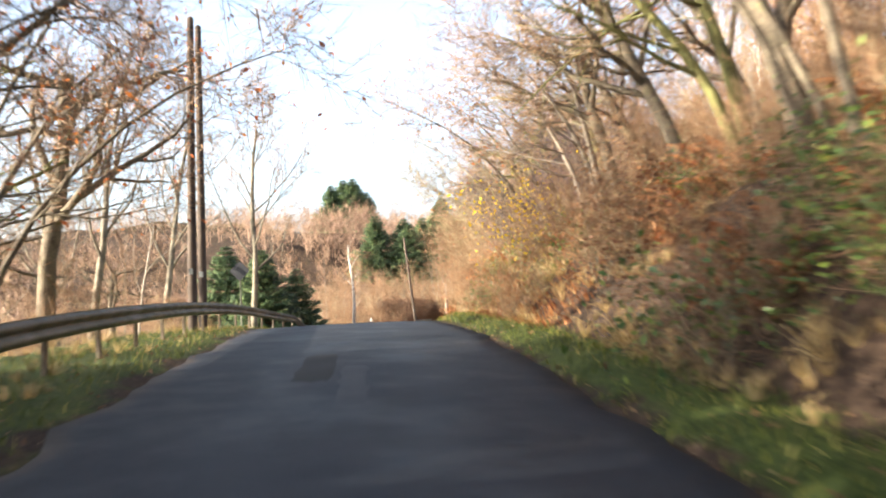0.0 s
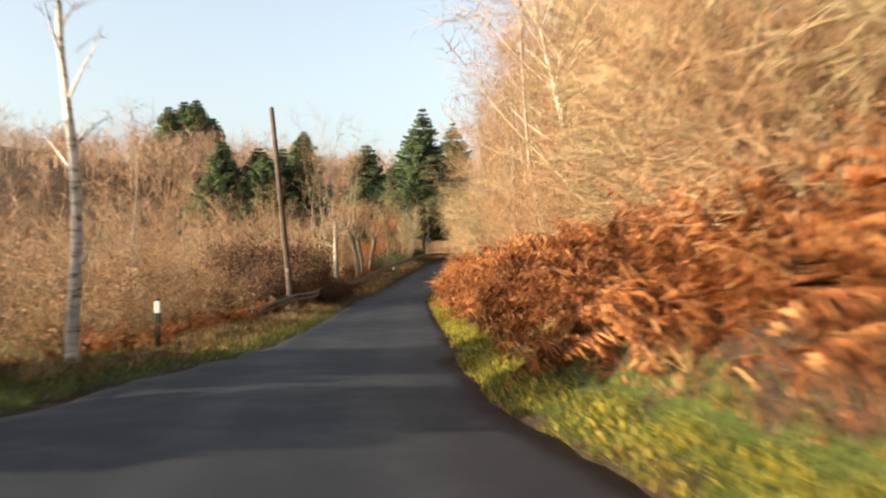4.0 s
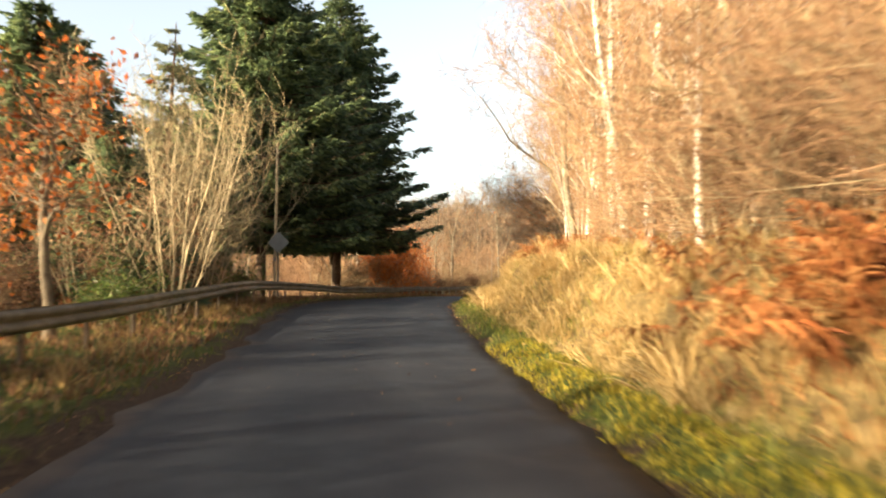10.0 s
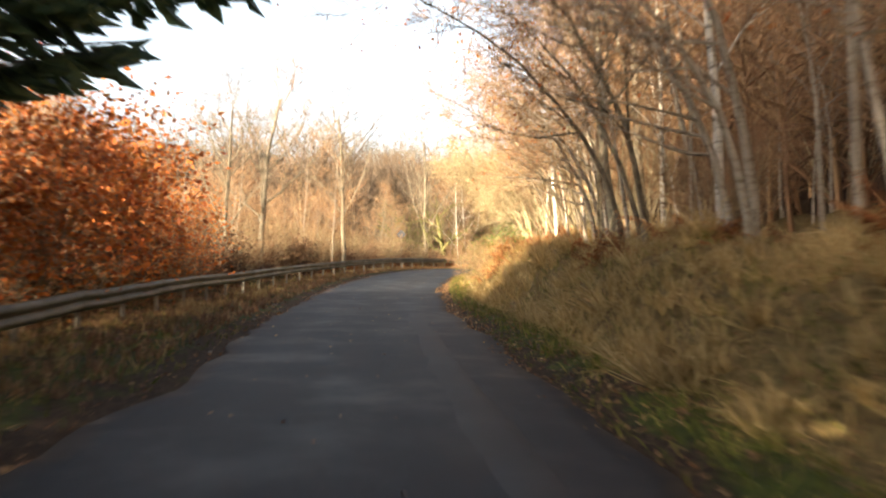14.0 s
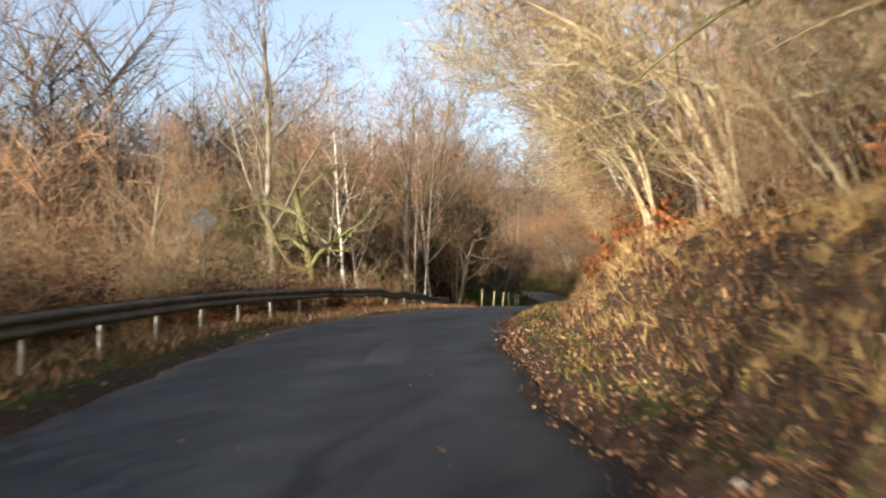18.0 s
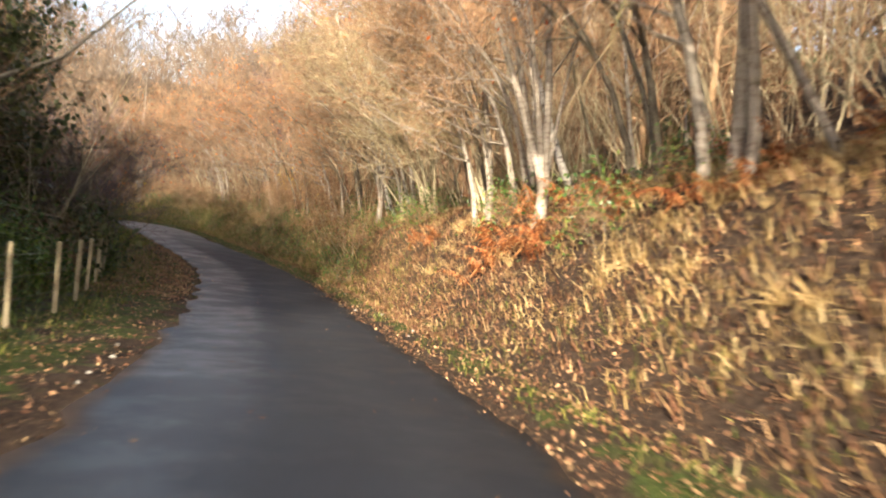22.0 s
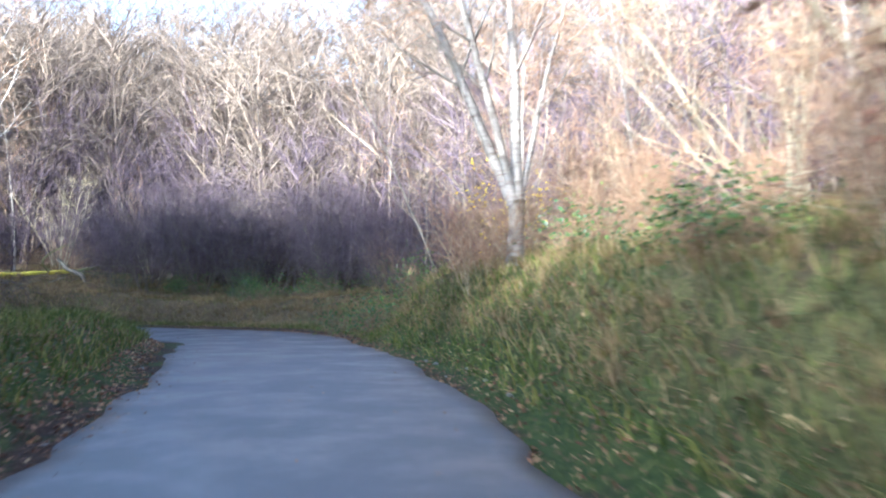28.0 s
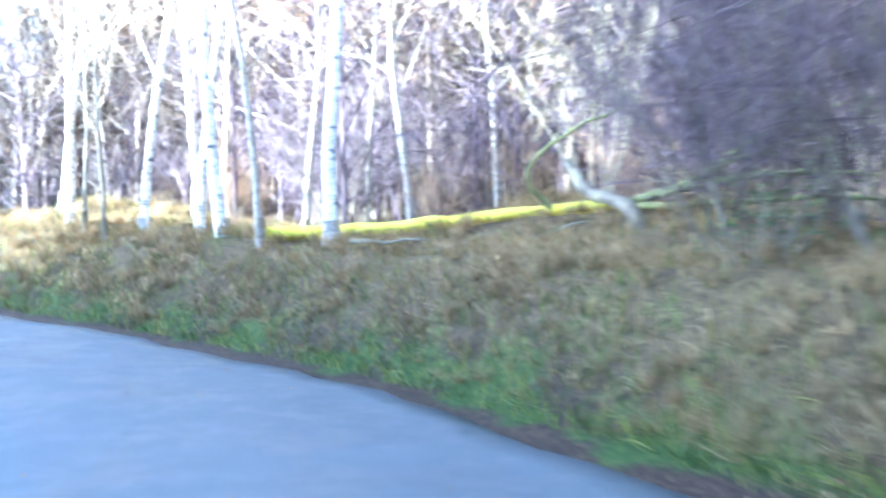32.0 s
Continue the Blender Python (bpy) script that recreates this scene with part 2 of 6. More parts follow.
WHITE = grainy("white reflector plastic", [(0.3, (0.66, 0.66, 0.64)), (0.7, (0.80, 0.80, 0.78))], 4.0, 0.4, 0, 0.1, 0.002)
BLACK = grainy("black plastic", [(0.3, (0.02, 0.02, 0.02)), (0.7, (0.045, 0.045, 0.045))], 4.0, 0.5, 0, 0.1, 0.002)
STONE = grainy("pale stone", [(0.3, (0.22, 0.20, 0.18)), (0.7, (0.48, 0.45, 0.40))], 6.0, 0.85, 0, 0.7, 0.02)


def asphalt():
    m, nt, b = base("worn wet-patched asphalt", 0.6, 0, 0.25)
    lat = nt.nodes.new("ShaderNodeAttribute")
    lat.attribute_name = "lat"
    co = nt.nodes.new("ShaderNodeTexCoord").outputs["Object"]
    stones = tex_noise(nt, 90.0, 2.0, 0.7)
    blotch = tex_noise(nt, 0.9, 4.0, 0.65)
    wide = tex_noise(nt, 0.22, 3.0)
    c = ramp(nt, stones, [(0.3, (0.009, 0.012, 0.019)), (0.6, (0.020, 0.026, 0.040)), (0.8, (0.062, 0.077, 0.108))])
    c = mixc(nt, ramp(nt, blotch, [(0.42, (0, 0, 0)), (0.62, (0.75, 0.75, 0.75))]), c, (0.015, 0.019, 0.027))
    # paler, polished wheel tracks at both sides of a darker, mossier middle
    wob = arith(nt, "MULTIPLY", arith(nt, "SUBTRACT", wide, 0.5), 1.2)
    x = arith(nt, "ABSOLUTE", arith(nt, "ADD", arith(nt, "ADD", lat.outputs["Fac"], 0.15), wob))
    track = arith(nt, "SUBTRACT", 1.0, arith(nt, "MULTIPLY", arith(nt, "ABSOLUTE", arith(nt, "SUBTRACT", x, 0.85)), 2.2), True)
    c = mixc(nt, arith(nt, "MULTIPLY", track, 0.55), c, (0.033, 0.040, 0.053))
    # a darker, smoother strip where the tarmac was patched along the middle
    strip = nt.nodes.new("ShaderNodeAttribute")
    strip.attribute_name = "strip"
    c = mixc(nt, arith(nt, "MULTIPLY", strip.outputs["Fac"], ramp(nt, blotch, [(0.3, (0.55, 0.55, 0.55)), (0.6, (1, 1, 1))])), c, (0.022, 0.024, 0.030))
    # paler towards the last bend: the sky's reflection, painted into the colour
    old = nt.nodes.new("ShaderNodeAttribute")
    old.attribute_name = "pale"
    c = mixc(nt, arith(nt, "MULTIPLY", old.outputs["Fac"], ramp(nt, stones, [(0.3, (0.75, 0.75, 0.75)), (0.7, (1, 1, 1))])), c, (0.155, 0.158, 0.170))
    # earth carried on at the edges
    edge = nt.nodes.new("ShaderNodeAttribute")
    edge.attribute_name = "edge"
    dirt = arith(nt, "ADD", edge.outputs["Fac"], arith(nt, "MULTIPLY", arith(nt, "SUBTRACT", blotch, 0.5), 1.3))
    c = mixc(nt, ramp(nt, dirt, [(0.55, (0, 0, 0)), (1.05, (0.8, 0.8, 0.8))]), c, (0.045, 0.032, 0.025))
    nt.links.new(c, b.inputs["Base Color"])
    wet = arith(nt, "SUBTRACT", 0.72, arith(nt, "MULTIPLY", ramp(nt, blotch, [(0.45, (0, 0, 0)), (0.65, (1, 1, 1))]), 0.12))
    damp = nt.nodes.new("ShaderNodeAttribute")
    damp.attribute_name = "damp"
    soak = arith(nt, "MULTIPLY", damp.outputs["Fac"], ramp(nt, blotch, [(0.35, (0.7, 0.7, 0.7)), (0.6, (1, 1, 1))]))
    nt.links.new(arith(nt, "SUBTRACT", wet, arith(nt, "MULTIPLY", soak, 0.27)), b.inputs["Roughness"])
    bump(nt, stones, 0.35, 0.006)
    return m


def soil():
    m, nt, b = base("ground of litter, moss and grass", 0.9, 0, 0.2)
    green = nt.nodes.new("ShaderNodeAttribute")
    green.attribute_name = "green"
    co = nt.nodes.new("ShaderNodeTexCoord").outputs["Object"]
    a = tex_noise(nt, 1.1, 5.0, 0.7)
    f = tex_noise(nt, 14.0, 4.0, 0.75)
    brown = ramp(nt, f, [(0.3, (0.015, 0.010, 0.008)), (0.5, (0.048, 0.031, 0.021)), (0.65, (0.10, 0.066, 0.042)), (0.8, (0.20, 0.145, 0.09))])
    grass = ramp(nt, f, [(0.3, (0.02, 0.032, 0.009)), (0.55, (0.065, 0.09, 0.018)), (0.78, (0.20, 0.19, 0.05))])
    k = arith(nt, "ADD", green.outputs["Fac"], arith(nt, "MULTIPLY", arith(nt, "SUBTRACT", a, 0.5), 1.6))
    c = mixc(nt, ramp(nt, k, [(0.4, (0, 0, 0)), (0.6, (1, 1, 1))]), brown, grass)
    # a mat of withered grass where the bank is grown over
    mat = nt.nodes.new("ShaderNodeAttribute")
    mat.attribute_name = "straw"
    hay = ramp(nt, f, [(0.3, (0.07, 0.05, 0.022)), (0.55, (0.22, 0.16, 0.065)), (0.78, (0.40, 0.31, 0.14))])
    c = mixc(nt, arith(nt, "MULTIPLY", mat.outputs["Fac"], ramp(nt, a, [(0.3, (0.6, 0.6, 0.6)), (0.55, (1, 1, 1))])), c, hay)
    nt.links.new(c, b.inputs["Base Color"])
    bump(nt, arith(nt, "ADD", a, f), 0.9, 0.06)
    return m


ASPHALT, SOIL = asphalt(), soil()

# ---------------- mesh helpers ----------------
def mesh_of(name, v, f, material, smooth=False):
    v, f = np.asarray(v, np.float32).reshape(-1, 3), np.asarray(f, np.int32)
    n = f.shape[1]
    me = bpy.data.meshes.new(name)
    me.vertices.add(len(v))
    me.vertices.foreach_set("co", v.ravel())
    me.loops.add(f.size)
    me.loops.foreach_set("vertex_index", f.ravel())
    me.polygons.add(len(f))
    me.polygons.foreach_set("loop_start", np.arange(0, f.size, n, dtype=np.int32))
    if smooth:
        me.polygons.foreach_set("use_smooth", np.ones(len(f), bool))
    me.materials.append(material)
    me.update(calc_edges=True)
    return me


class Soup:
    """Collects triangles."""
    def __init__(self):
        self.v, self.f, self.n = [], [], 0

    def add(self, v, f):
        self.v.append(np.asarray(v, float).reshape(-1, 3))
        self.f.append(np.asarray(f, int).reshape(-1, 3) + self.n)
        self.n += len(self.v[-1])

    def arrays(self):
        return np.vstack(self.v), np.vstack(self.f)

    def mesh(self, name, material, smooth=False):
        return mesh_of(name, *self.arrays(), material, smooth)


def unit(a):
    a = np.asarray(a, float)
    return a / (np.linalg.norm(a, axis=-1, keepdims=True) + 1e-9)


def tube(soup, pts, radii, sides, caps=True):
    pts, radii = np.asarray(pts, float), np.asarray(radii, float)
    n = len(pts)
    t = unit(np.gradient(pts, axis=0))
    ref = np.array([1.0, 0, 0]) if abs(t[0][0]) < 0.8 else np.array([0, 1.0, 0])
    u = unit(np.cross(t, ref))
    w = np.cross(t, u)
    a = np.linspace(0, 2 * math.pi, sides, endpoint=False)
    ring = pts[:, None] + radii[:, None, None] * (np.cos(a)[None, :, None] * u[:, None] + np.sin(a)[None, :, None] * w[:, None])
    i, j = np.meshgrid(np.arange(n - 1), np.arange(sides), indexing="ij")
    k = (j + 1) % sides
    q = np.stack([i * sides + j, i * sides + k, (i + 1) * sides + k, (i + 1) * sides + j], -1).reshape(-1, 4)
    f = np.vstack([q[:, [0, 1, 2]], q[:, [0, 2, 3]]])
    if caps:
        f = np.vstack([f] + [[[e, e + m + 1, e + m], ] if e else [[0, m, m + 1]] for e in (0, (n - 1) * sides) for m in range(1, sides - 1)])
    soup.add(ring, f)


def slivers(soup, p, d, length, radius, rng=np.random.RandomState(3)):
    """The finest twigs, a millimetre or two thick: one long narrow face each."""
    p, d = np.asarray(p, float), unit(d)
    n = len(p)
    u = unit(np.cross(d, rng.normal(0, 1, (n, 3)))) * np.broadcast_to(radius, (n,))[:, None]
    v = np.stack([p - u, p + u, p + d * np.broadcast_to(length, (n,))[:, None]], 1)
    soup.add(v, (np.arange(n) * 3)[:, None] + np.array([[0, 1, 2]]))


def cones(soup, p, d, length, radius):
    """Many thin three-sided twigs at once."""
    p, d = np.asarray(p, float), unit(d)
    n = len(p)
    ref = np.where(np.abs(d[:, 2:3]) < 0.9, np.array([[0, 0, 1.0]]), np.array([[1.0, 0, 0]]))
    u = unit(np.cross(d, ref))
    w = np.cross(d, u)
    r = np.broadcast_to(radius, (n,))[:, None]
    ring = [p + r * (math.cos(a) * u + math.sin(a) * w) for a in (0, 2.094, 4.189)]
    tip = p + d * np.broadcast_to(length, (n,))[:, None]
    v = np.stack(ring + [tip], 1)
    f = (np.arange(n) * 4)[:, None, None] + np.array([[0, 1, 3], [1, 2, 3], [2, 0, 3]])[None]
    soup.add(v, f)


def blades(soup, p, d, length, width, bend=0.3, rng=np.random):
    """Grass: bent blades of two joints."""
    n = len(p)
    d = unit(d)
    side = unit(np.cross(d, np.array([0, 0, 1.0]) + rng.normal(0, 0.3, (n, 3))))
    length, width = np.broadcast_to(length, (n,))[:, None], np.broadcast_to(width, (n,))[:, None]
    mid = p + d * length * 0.55
    out = unit(np.c_[d[:, :2] + rng.normal(0, 0.25, (n, 2)), d[:, 2] * 0.2 - bend])
    tip = mid + unit(d + out * bend * 2) * length * 0.5
    v = np.stack([p - side * width, p + side * width, mid - side * width * 0.7, mid + side * width * 0.7, tip], 1)
    f = (np.arange(n) * 5)[:, None, None] + np.array([[0, 1, 3], [0, 3, 2], [2, 3, 4]])[None]
    soup.add(v, f)


def leaves(soup, p, size, rng, flat=0.0):
    """Small folded leaves of four triangles' outline (two faces)."""
    n = len(p)
    a = unit(rng.normal(0, 1, (n, 3)) * np.array([1, 1, 1 - flat]))
    b = unit(np.cross(a, rng.normal(0, 1, (n, 3)) * np.array([1 - flat, 1 - flat, 1]) + np.array([0, 0, flat * 3])))
    s = np.broadcast_to(size, (n,))[:, None]
    up = np.cross(a, b) * s * 0.18
    v = np.stack([p - a * s, p + b * s * 0.55 + up, p + a * s, p - b * s * 0.55 + up], 1)
    f = (np.arange(n) * 4)[:, None, None] + np.array([[0, 1, 2], [0, 2, 3]])[None]
    soup.add(v, f)


def part(name, me, parent, label=""):
    ob = new(name, me)
    ob.parent = parent
    return tagged(ob, label)


def thing(name, label, category, group="", kind="", m=None):
    ob = new(name)
    ob.empty_display_size = 0.3
    tagged(ob, label, category, group, kind)
    if m is not None:
        ob.matrix_basis = m
    return ob


def box(bm, size, at, turn=0.0, bevel=0.0):
    r = bmesh.ops.create_cube(bm, size=1.0, matrix=Matrix.Translation(at) @ Matrix.Rotation(turn, 4, "Z") @ Matrix.Diagonal((*size, 1)))
    if bevel:
        es = list({e for v in r["verts"] for e in v.link_edges})
        bmesh.ops.bevel(bm, geom=es, offset=bevel, segments=1, affect="EDGES")


def from_bm(name, bm, material, smooth=False):
    me = bpy.data.meshes.new(name)
    bm.to_mesh(me)
    bm.free()
    me.materials.append(material)
    if smooth:
        me.polygons.foreach_set("use_smooth", np.ones(len(me.polygons), bool))
    return me


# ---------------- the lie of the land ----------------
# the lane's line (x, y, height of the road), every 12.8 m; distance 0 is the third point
# between its run-on ends this is the camera's path, lowered to the road
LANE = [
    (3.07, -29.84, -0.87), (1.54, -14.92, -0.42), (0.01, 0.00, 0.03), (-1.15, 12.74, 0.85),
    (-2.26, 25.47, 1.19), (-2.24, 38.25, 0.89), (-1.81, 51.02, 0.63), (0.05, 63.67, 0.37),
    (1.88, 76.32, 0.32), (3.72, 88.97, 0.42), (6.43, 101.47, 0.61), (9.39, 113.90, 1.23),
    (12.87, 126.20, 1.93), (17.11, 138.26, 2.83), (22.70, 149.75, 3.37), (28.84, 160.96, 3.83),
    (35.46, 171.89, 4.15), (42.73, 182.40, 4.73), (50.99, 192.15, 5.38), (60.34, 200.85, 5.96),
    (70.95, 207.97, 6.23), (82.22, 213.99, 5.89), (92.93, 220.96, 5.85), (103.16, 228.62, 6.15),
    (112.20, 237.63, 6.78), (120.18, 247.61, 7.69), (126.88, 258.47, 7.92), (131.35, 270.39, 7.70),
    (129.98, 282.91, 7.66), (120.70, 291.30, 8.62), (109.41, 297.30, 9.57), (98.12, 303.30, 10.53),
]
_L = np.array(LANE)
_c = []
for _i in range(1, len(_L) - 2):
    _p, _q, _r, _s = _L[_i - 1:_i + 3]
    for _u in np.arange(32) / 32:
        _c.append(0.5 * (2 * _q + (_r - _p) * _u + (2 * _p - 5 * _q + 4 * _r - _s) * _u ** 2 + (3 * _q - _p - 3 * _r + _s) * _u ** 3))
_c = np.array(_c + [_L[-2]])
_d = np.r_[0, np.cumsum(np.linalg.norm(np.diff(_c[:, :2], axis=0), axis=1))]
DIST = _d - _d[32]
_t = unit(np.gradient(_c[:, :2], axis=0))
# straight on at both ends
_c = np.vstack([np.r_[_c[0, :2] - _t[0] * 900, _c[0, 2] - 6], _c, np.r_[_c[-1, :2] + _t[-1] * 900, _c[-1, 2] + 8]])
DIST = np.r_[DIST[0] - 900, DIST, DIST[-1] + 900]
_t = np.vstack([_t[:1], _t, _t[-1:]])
FAR_RIGHT = np.array([0.906, -0.423])


def keyed(pairs):
    a = np.array(pairs, float)
    return lambda s: np.interp(s, a[:, 0], a[:, 1])


EDGE_L = keyed([(-15, -2.0), (20, -2.6), (28, -3.2), (45, -4.4), (52, -3.0), (60, -2.1), (78, -2.0), (90, -1.8), (110, -1.8), (126, -2.0), (140, -2.8), (148, -3.4), (156, -2.6), (163, -1.7), (180, -2.2), (205, -3.0), (216, -3.0), (222, -2.2), (230, -1.8), (255, -1.7), (275, -1.7), (300, -1.8), (313, -1.7), (319, -2.2), (324, -3.0), (334, -3.0), (342, -2.2), (358, -2.0)])
EDGE_R = keyed([(-15, 1.8), (15, 2.1), (30, 2.3), (44, 2.3), (52, 1.7), (75, 1.55), (95, 1.7), (115, 1.9), (130, 2.0), (142, 1.8), (150, 1.65), (170, 1.9), (190, 1.7), (205, 1.4), (215, 1.4), (235, 1.8), (250, 1.7), (275, 1.8), (290, 1.7), (300, 1.6), (311, 1.9), (316, 2.8), (321, 3.5), (326, 3.0), (332, 2.0), (358, 1.9)])
BANK = keyed([(-15, 1.9), (0, 1.9), (15, 1.7), (30, 1.3), (45, 1.1), (100, 1.1), (125, 1.1), (135, 1.25), (150, 1.3), (160, 1.0), (172, 1.15), (190, 1.2), (205, 1.3), (215, 1.5), (225, 1.9), (245, 2.3), (262, 2.0), (275, 1.5), (290, 1.2), (300, 1.15), (309, 1.25), (314, 1.1), (318, 0.7), (322, 0.4), (327, 0.7), (332, 1.15), (338, 1.4), (358, 1.4)])
VERGE_R = keyed([(-15, 1.2), (30, 1.0), (50, 0.6), (100, 0.6), (130, 0.7), (145, 1.0), (165, 1.0), (200, 0.8), (218, 1.0), (240, 0.8), (294, 0.9), (302, 0.35), (311, 0.35), (317, 1.6), (322, 2.6), (327, 1.6), (333, 0.4), (358, 0.4)])
DROP = keyed([(-15, 4.0), (40, 2.0), (52, 0.4), (125, 0.5), (150, 1.5), (170, 3.0), (215, 3.0), (235, 1.0), (300, 0.6), (358, 0.6)])
SHOULDER = keyed([(78, 0.0), (86, 0.9), (98, 1.3), (112, 1.2), (126, 0.7), (140, 0.2), (146, 0.0)])   # the land rises behind the barrier
KNOLL = keyed([(294, 0.0), (301, 0.45), (308, 0.6), (313, 0.45), (319, 0.0)])   # grassy mound inside the bend
CREST = keyed([(-15, 55), (330, 55), (360, 120), (420, 150)])
RISE = keyed([(-15, 0.42), (320, 0.42), (350, 0.27), (420, 0.22)])
UPPER = keyed([(-15, 0.30), (30, 0.26), (50, 0.22), (110, 0.2), (125, 0.12), (165, 0.10), (200, 0.14), (225, 0.32), (262, 0.32), (280, 0.24), (300, 0.22), (318, 0.14), (332, 0.06), (358, 0.06)])


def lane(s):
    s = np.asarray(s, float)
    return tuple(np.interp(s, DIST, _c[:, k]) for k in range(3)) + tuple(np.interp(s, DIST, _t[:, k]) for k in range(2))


def bumpy(x, y, size, seed):
    r = np.random.RandomState(seed)
    out = 0
    for k in range(6):
        a, ph = r.uniform(0, 6.283), r.uniform(0, 6.283)
        q = 6.283 / size * r.uniform(0.6, 1.7)
        out = out + np.sin(q * (x * math.cos(a) + y * math.sin(a)) + ph)
    return out / 3.0


def smooth(a, b, x):
    u = np.clip((x - a) / (b - a), 0, 1)
    return u * u * (3 - 2 * u)


def profile(s, lat):
    """Height over the road at a distance along the lane and a place across it (right is positive)."""
    r, l = lat - EDGE_R(s), EDGE_L(s) - lat
    b = BANK(s)
    x = r - VERGE_R(s)
    right = 0.08 * smooth(0.0, 0.4, r) + 0.10 * np.exp(-((r - 0.6) / 0.3) ** 2) * smooth(310, 300, s) + b * smooth(0.0, 0.3 + b * 1.0, x) + UPPER(s) * np.maximum(x - b * 0.7, 0) + (RISE(s) - UPPER(s)) * np.maximum(x - 12, 0) - (RISE(s) + 0.05) * np.maximum(x - CREST(s), 0)
    y = l - 2.6
    d = DROP(s)
    left = 0.08 * smooth(0.0, 0.5, l) - d * smooth(0, d * 2.6, y) - 3 * smooth(14, 40, y) + 15 * smooth(38, 150, y) + 10 * smooth(150, 240, y) - 14 * smooth(250, 500, y) + 12 * smooth(165, 215, s) * smooth(24, 85, y)
    left = left + SHOULDER(s) * smooth(-0.4, 1.8, y) + KNOLL(s) * smooth(0.1, 1.5, l)
    left = left + 3.5 * bumpy(s, lat, 70.0, 21) * smooth(40, 110, y) + 1.5 * bumpy(s, lat, 25.0, 22) * smooth(30, 80, y)
    right = right + 2.5 * bumpy(s, lat, 50.0, 23) * smooth(25, 60, x)
    rough = smooth(0.2, 3.0, np.maximum(x, l - 1.5))
    px, py = s, lat
    right = right + 0.26 * smooth(112, 124, s) * smooth(215, 200, s) * smooth(0.5, 1.8, x) * (bumpy(s, lat, 3.4, 41) + 0.6 * bumpy(s, lat, 1.7, 42))
    out = np.where(r > 0, right, np.where(l > 0, left, 0.0))
    return out + rough * (0.17 * bumpy(px, py, 2.3, 3) + 0.07 * bumpy(px, py, 1.1, 6) + 0.35 * bumpy(px, py, 9.0, 4) * smooth(1, 6, np.maximum(x, l)))


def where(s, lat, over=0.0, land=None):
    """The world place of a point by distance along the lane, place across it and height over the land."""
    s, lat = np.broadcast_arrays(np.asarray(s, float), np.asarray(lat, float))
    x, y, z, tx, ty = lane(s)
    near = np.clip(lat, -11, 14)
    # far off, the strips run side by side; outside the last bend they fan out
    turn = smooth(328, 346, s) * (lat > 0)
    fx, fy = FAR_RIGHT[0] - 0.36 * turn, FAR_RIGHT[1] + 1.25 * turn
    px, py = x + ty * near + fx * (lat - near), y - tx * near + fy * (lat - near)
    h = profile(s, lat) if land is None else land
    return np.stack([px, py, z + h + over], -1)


def heading(s):
    *_, tx, ty = lane(s)
    return math.degrees(math.atan2(-float(tx), float(ty)))


def find(x, y):
    """Distance along the lane and place across it of a world place near the lane."""
    d = (_c[1:-1, 0] - x) ** 2 + (_c[1:-1, 1] - y) ** 2
    i = int(np.argmin(d)) + 1
    return float(DIST[i]), float((x - _c[i, 0]) * _t[i, 1] - (y - _c[i, 1]) * _t[i, 0])


def stand(s, lat, turn=0.0, sink=0.0, scale=1.0, lean=(0, 0)):
    """A pose on the land."""
    x, y, z = where(s, lat)
    return pose(float(x), float(y), float(z) - sink, lean[0], lean[1], turn) @ Matrix.Scale(scale, 4)


def grid_mesh(name, S, LAT, material, lower=None):
    s, lat = np.meshgrid(S, LAT, indexing="ij") if np.ndim(LAT) == 1 else (np.broadcast_to(S[:, None], LAT.shape), LAT)
    h = profile(s, lat)
    if lower is not None:
        h = lower(s, lat, h)
    v = where(s, lat, 0.0, h).reshape(-1, 3)
    n, k = s.shape
    i, j = np.meshgrid(np.arange(n - 1), np.arange(k - 1), indexing="ij")
    a = i * k + j
    f = np.stack([a, a + 1, a + k + 1, a + k], -1).reshape(-1, 4)
    return mesh_of(name, v, f, material, True), s, lat


def attribute(me, name, values):
    me.attributes.new(name, "FLOAT", "POINT").data.foreach_set("value", np.asarray(values, np.float32).ravel())


S_NEAR = np.r_[-900, -500, -250, -130, -70, -40, -25, np.arange(-15, 357, 0.6), 357.5, 370, 390, 420, 470, 560, 700, 950, 1200]
LATS = np.r_[-900, -500, -320, -240, -180, -140, -110, -85, -65, -50, -40, -32, -26, -21, -17, -14, np.arange(-12, -1.6, 0.5), 0, np.arange(1.2, 8, 0.3), np.arange(8, 14, 0.75), 14.5, 17, 20, 24, 30, 38, 48, 60, 80, 120, 180, 300, 500, 900]
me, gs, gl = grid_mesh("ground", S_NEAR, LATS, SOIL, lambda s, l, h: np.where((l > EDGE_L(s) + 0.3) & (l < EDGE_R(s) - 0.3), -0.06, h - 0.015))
ground = tagged(new("ground", me), "brown leaf-littered ground with mossy grass verges", "ground", kind="structure")
_rightgreen = keyed([(-15, 0.75), (40, 0.75), (50, 0.75), (150, 0.7), (165, 0.5), (190, 0.4), (215, 0.35), (255, 0.5), (270, 0.9), (300, 0.9), (318, 0.75), (330, 0.55), (358, 0.5)])
_leftgreen = keyed([(-15, 0.8), (60, 0.8), (110, 0.6), (140, 0.6), (200, 0.55), (215, 0.55), (240, 0.55), (300, 0.75), (358, 0.8)])
_r, _l = gl - EDGE_R(gs), EDGE_L(gs) - gl
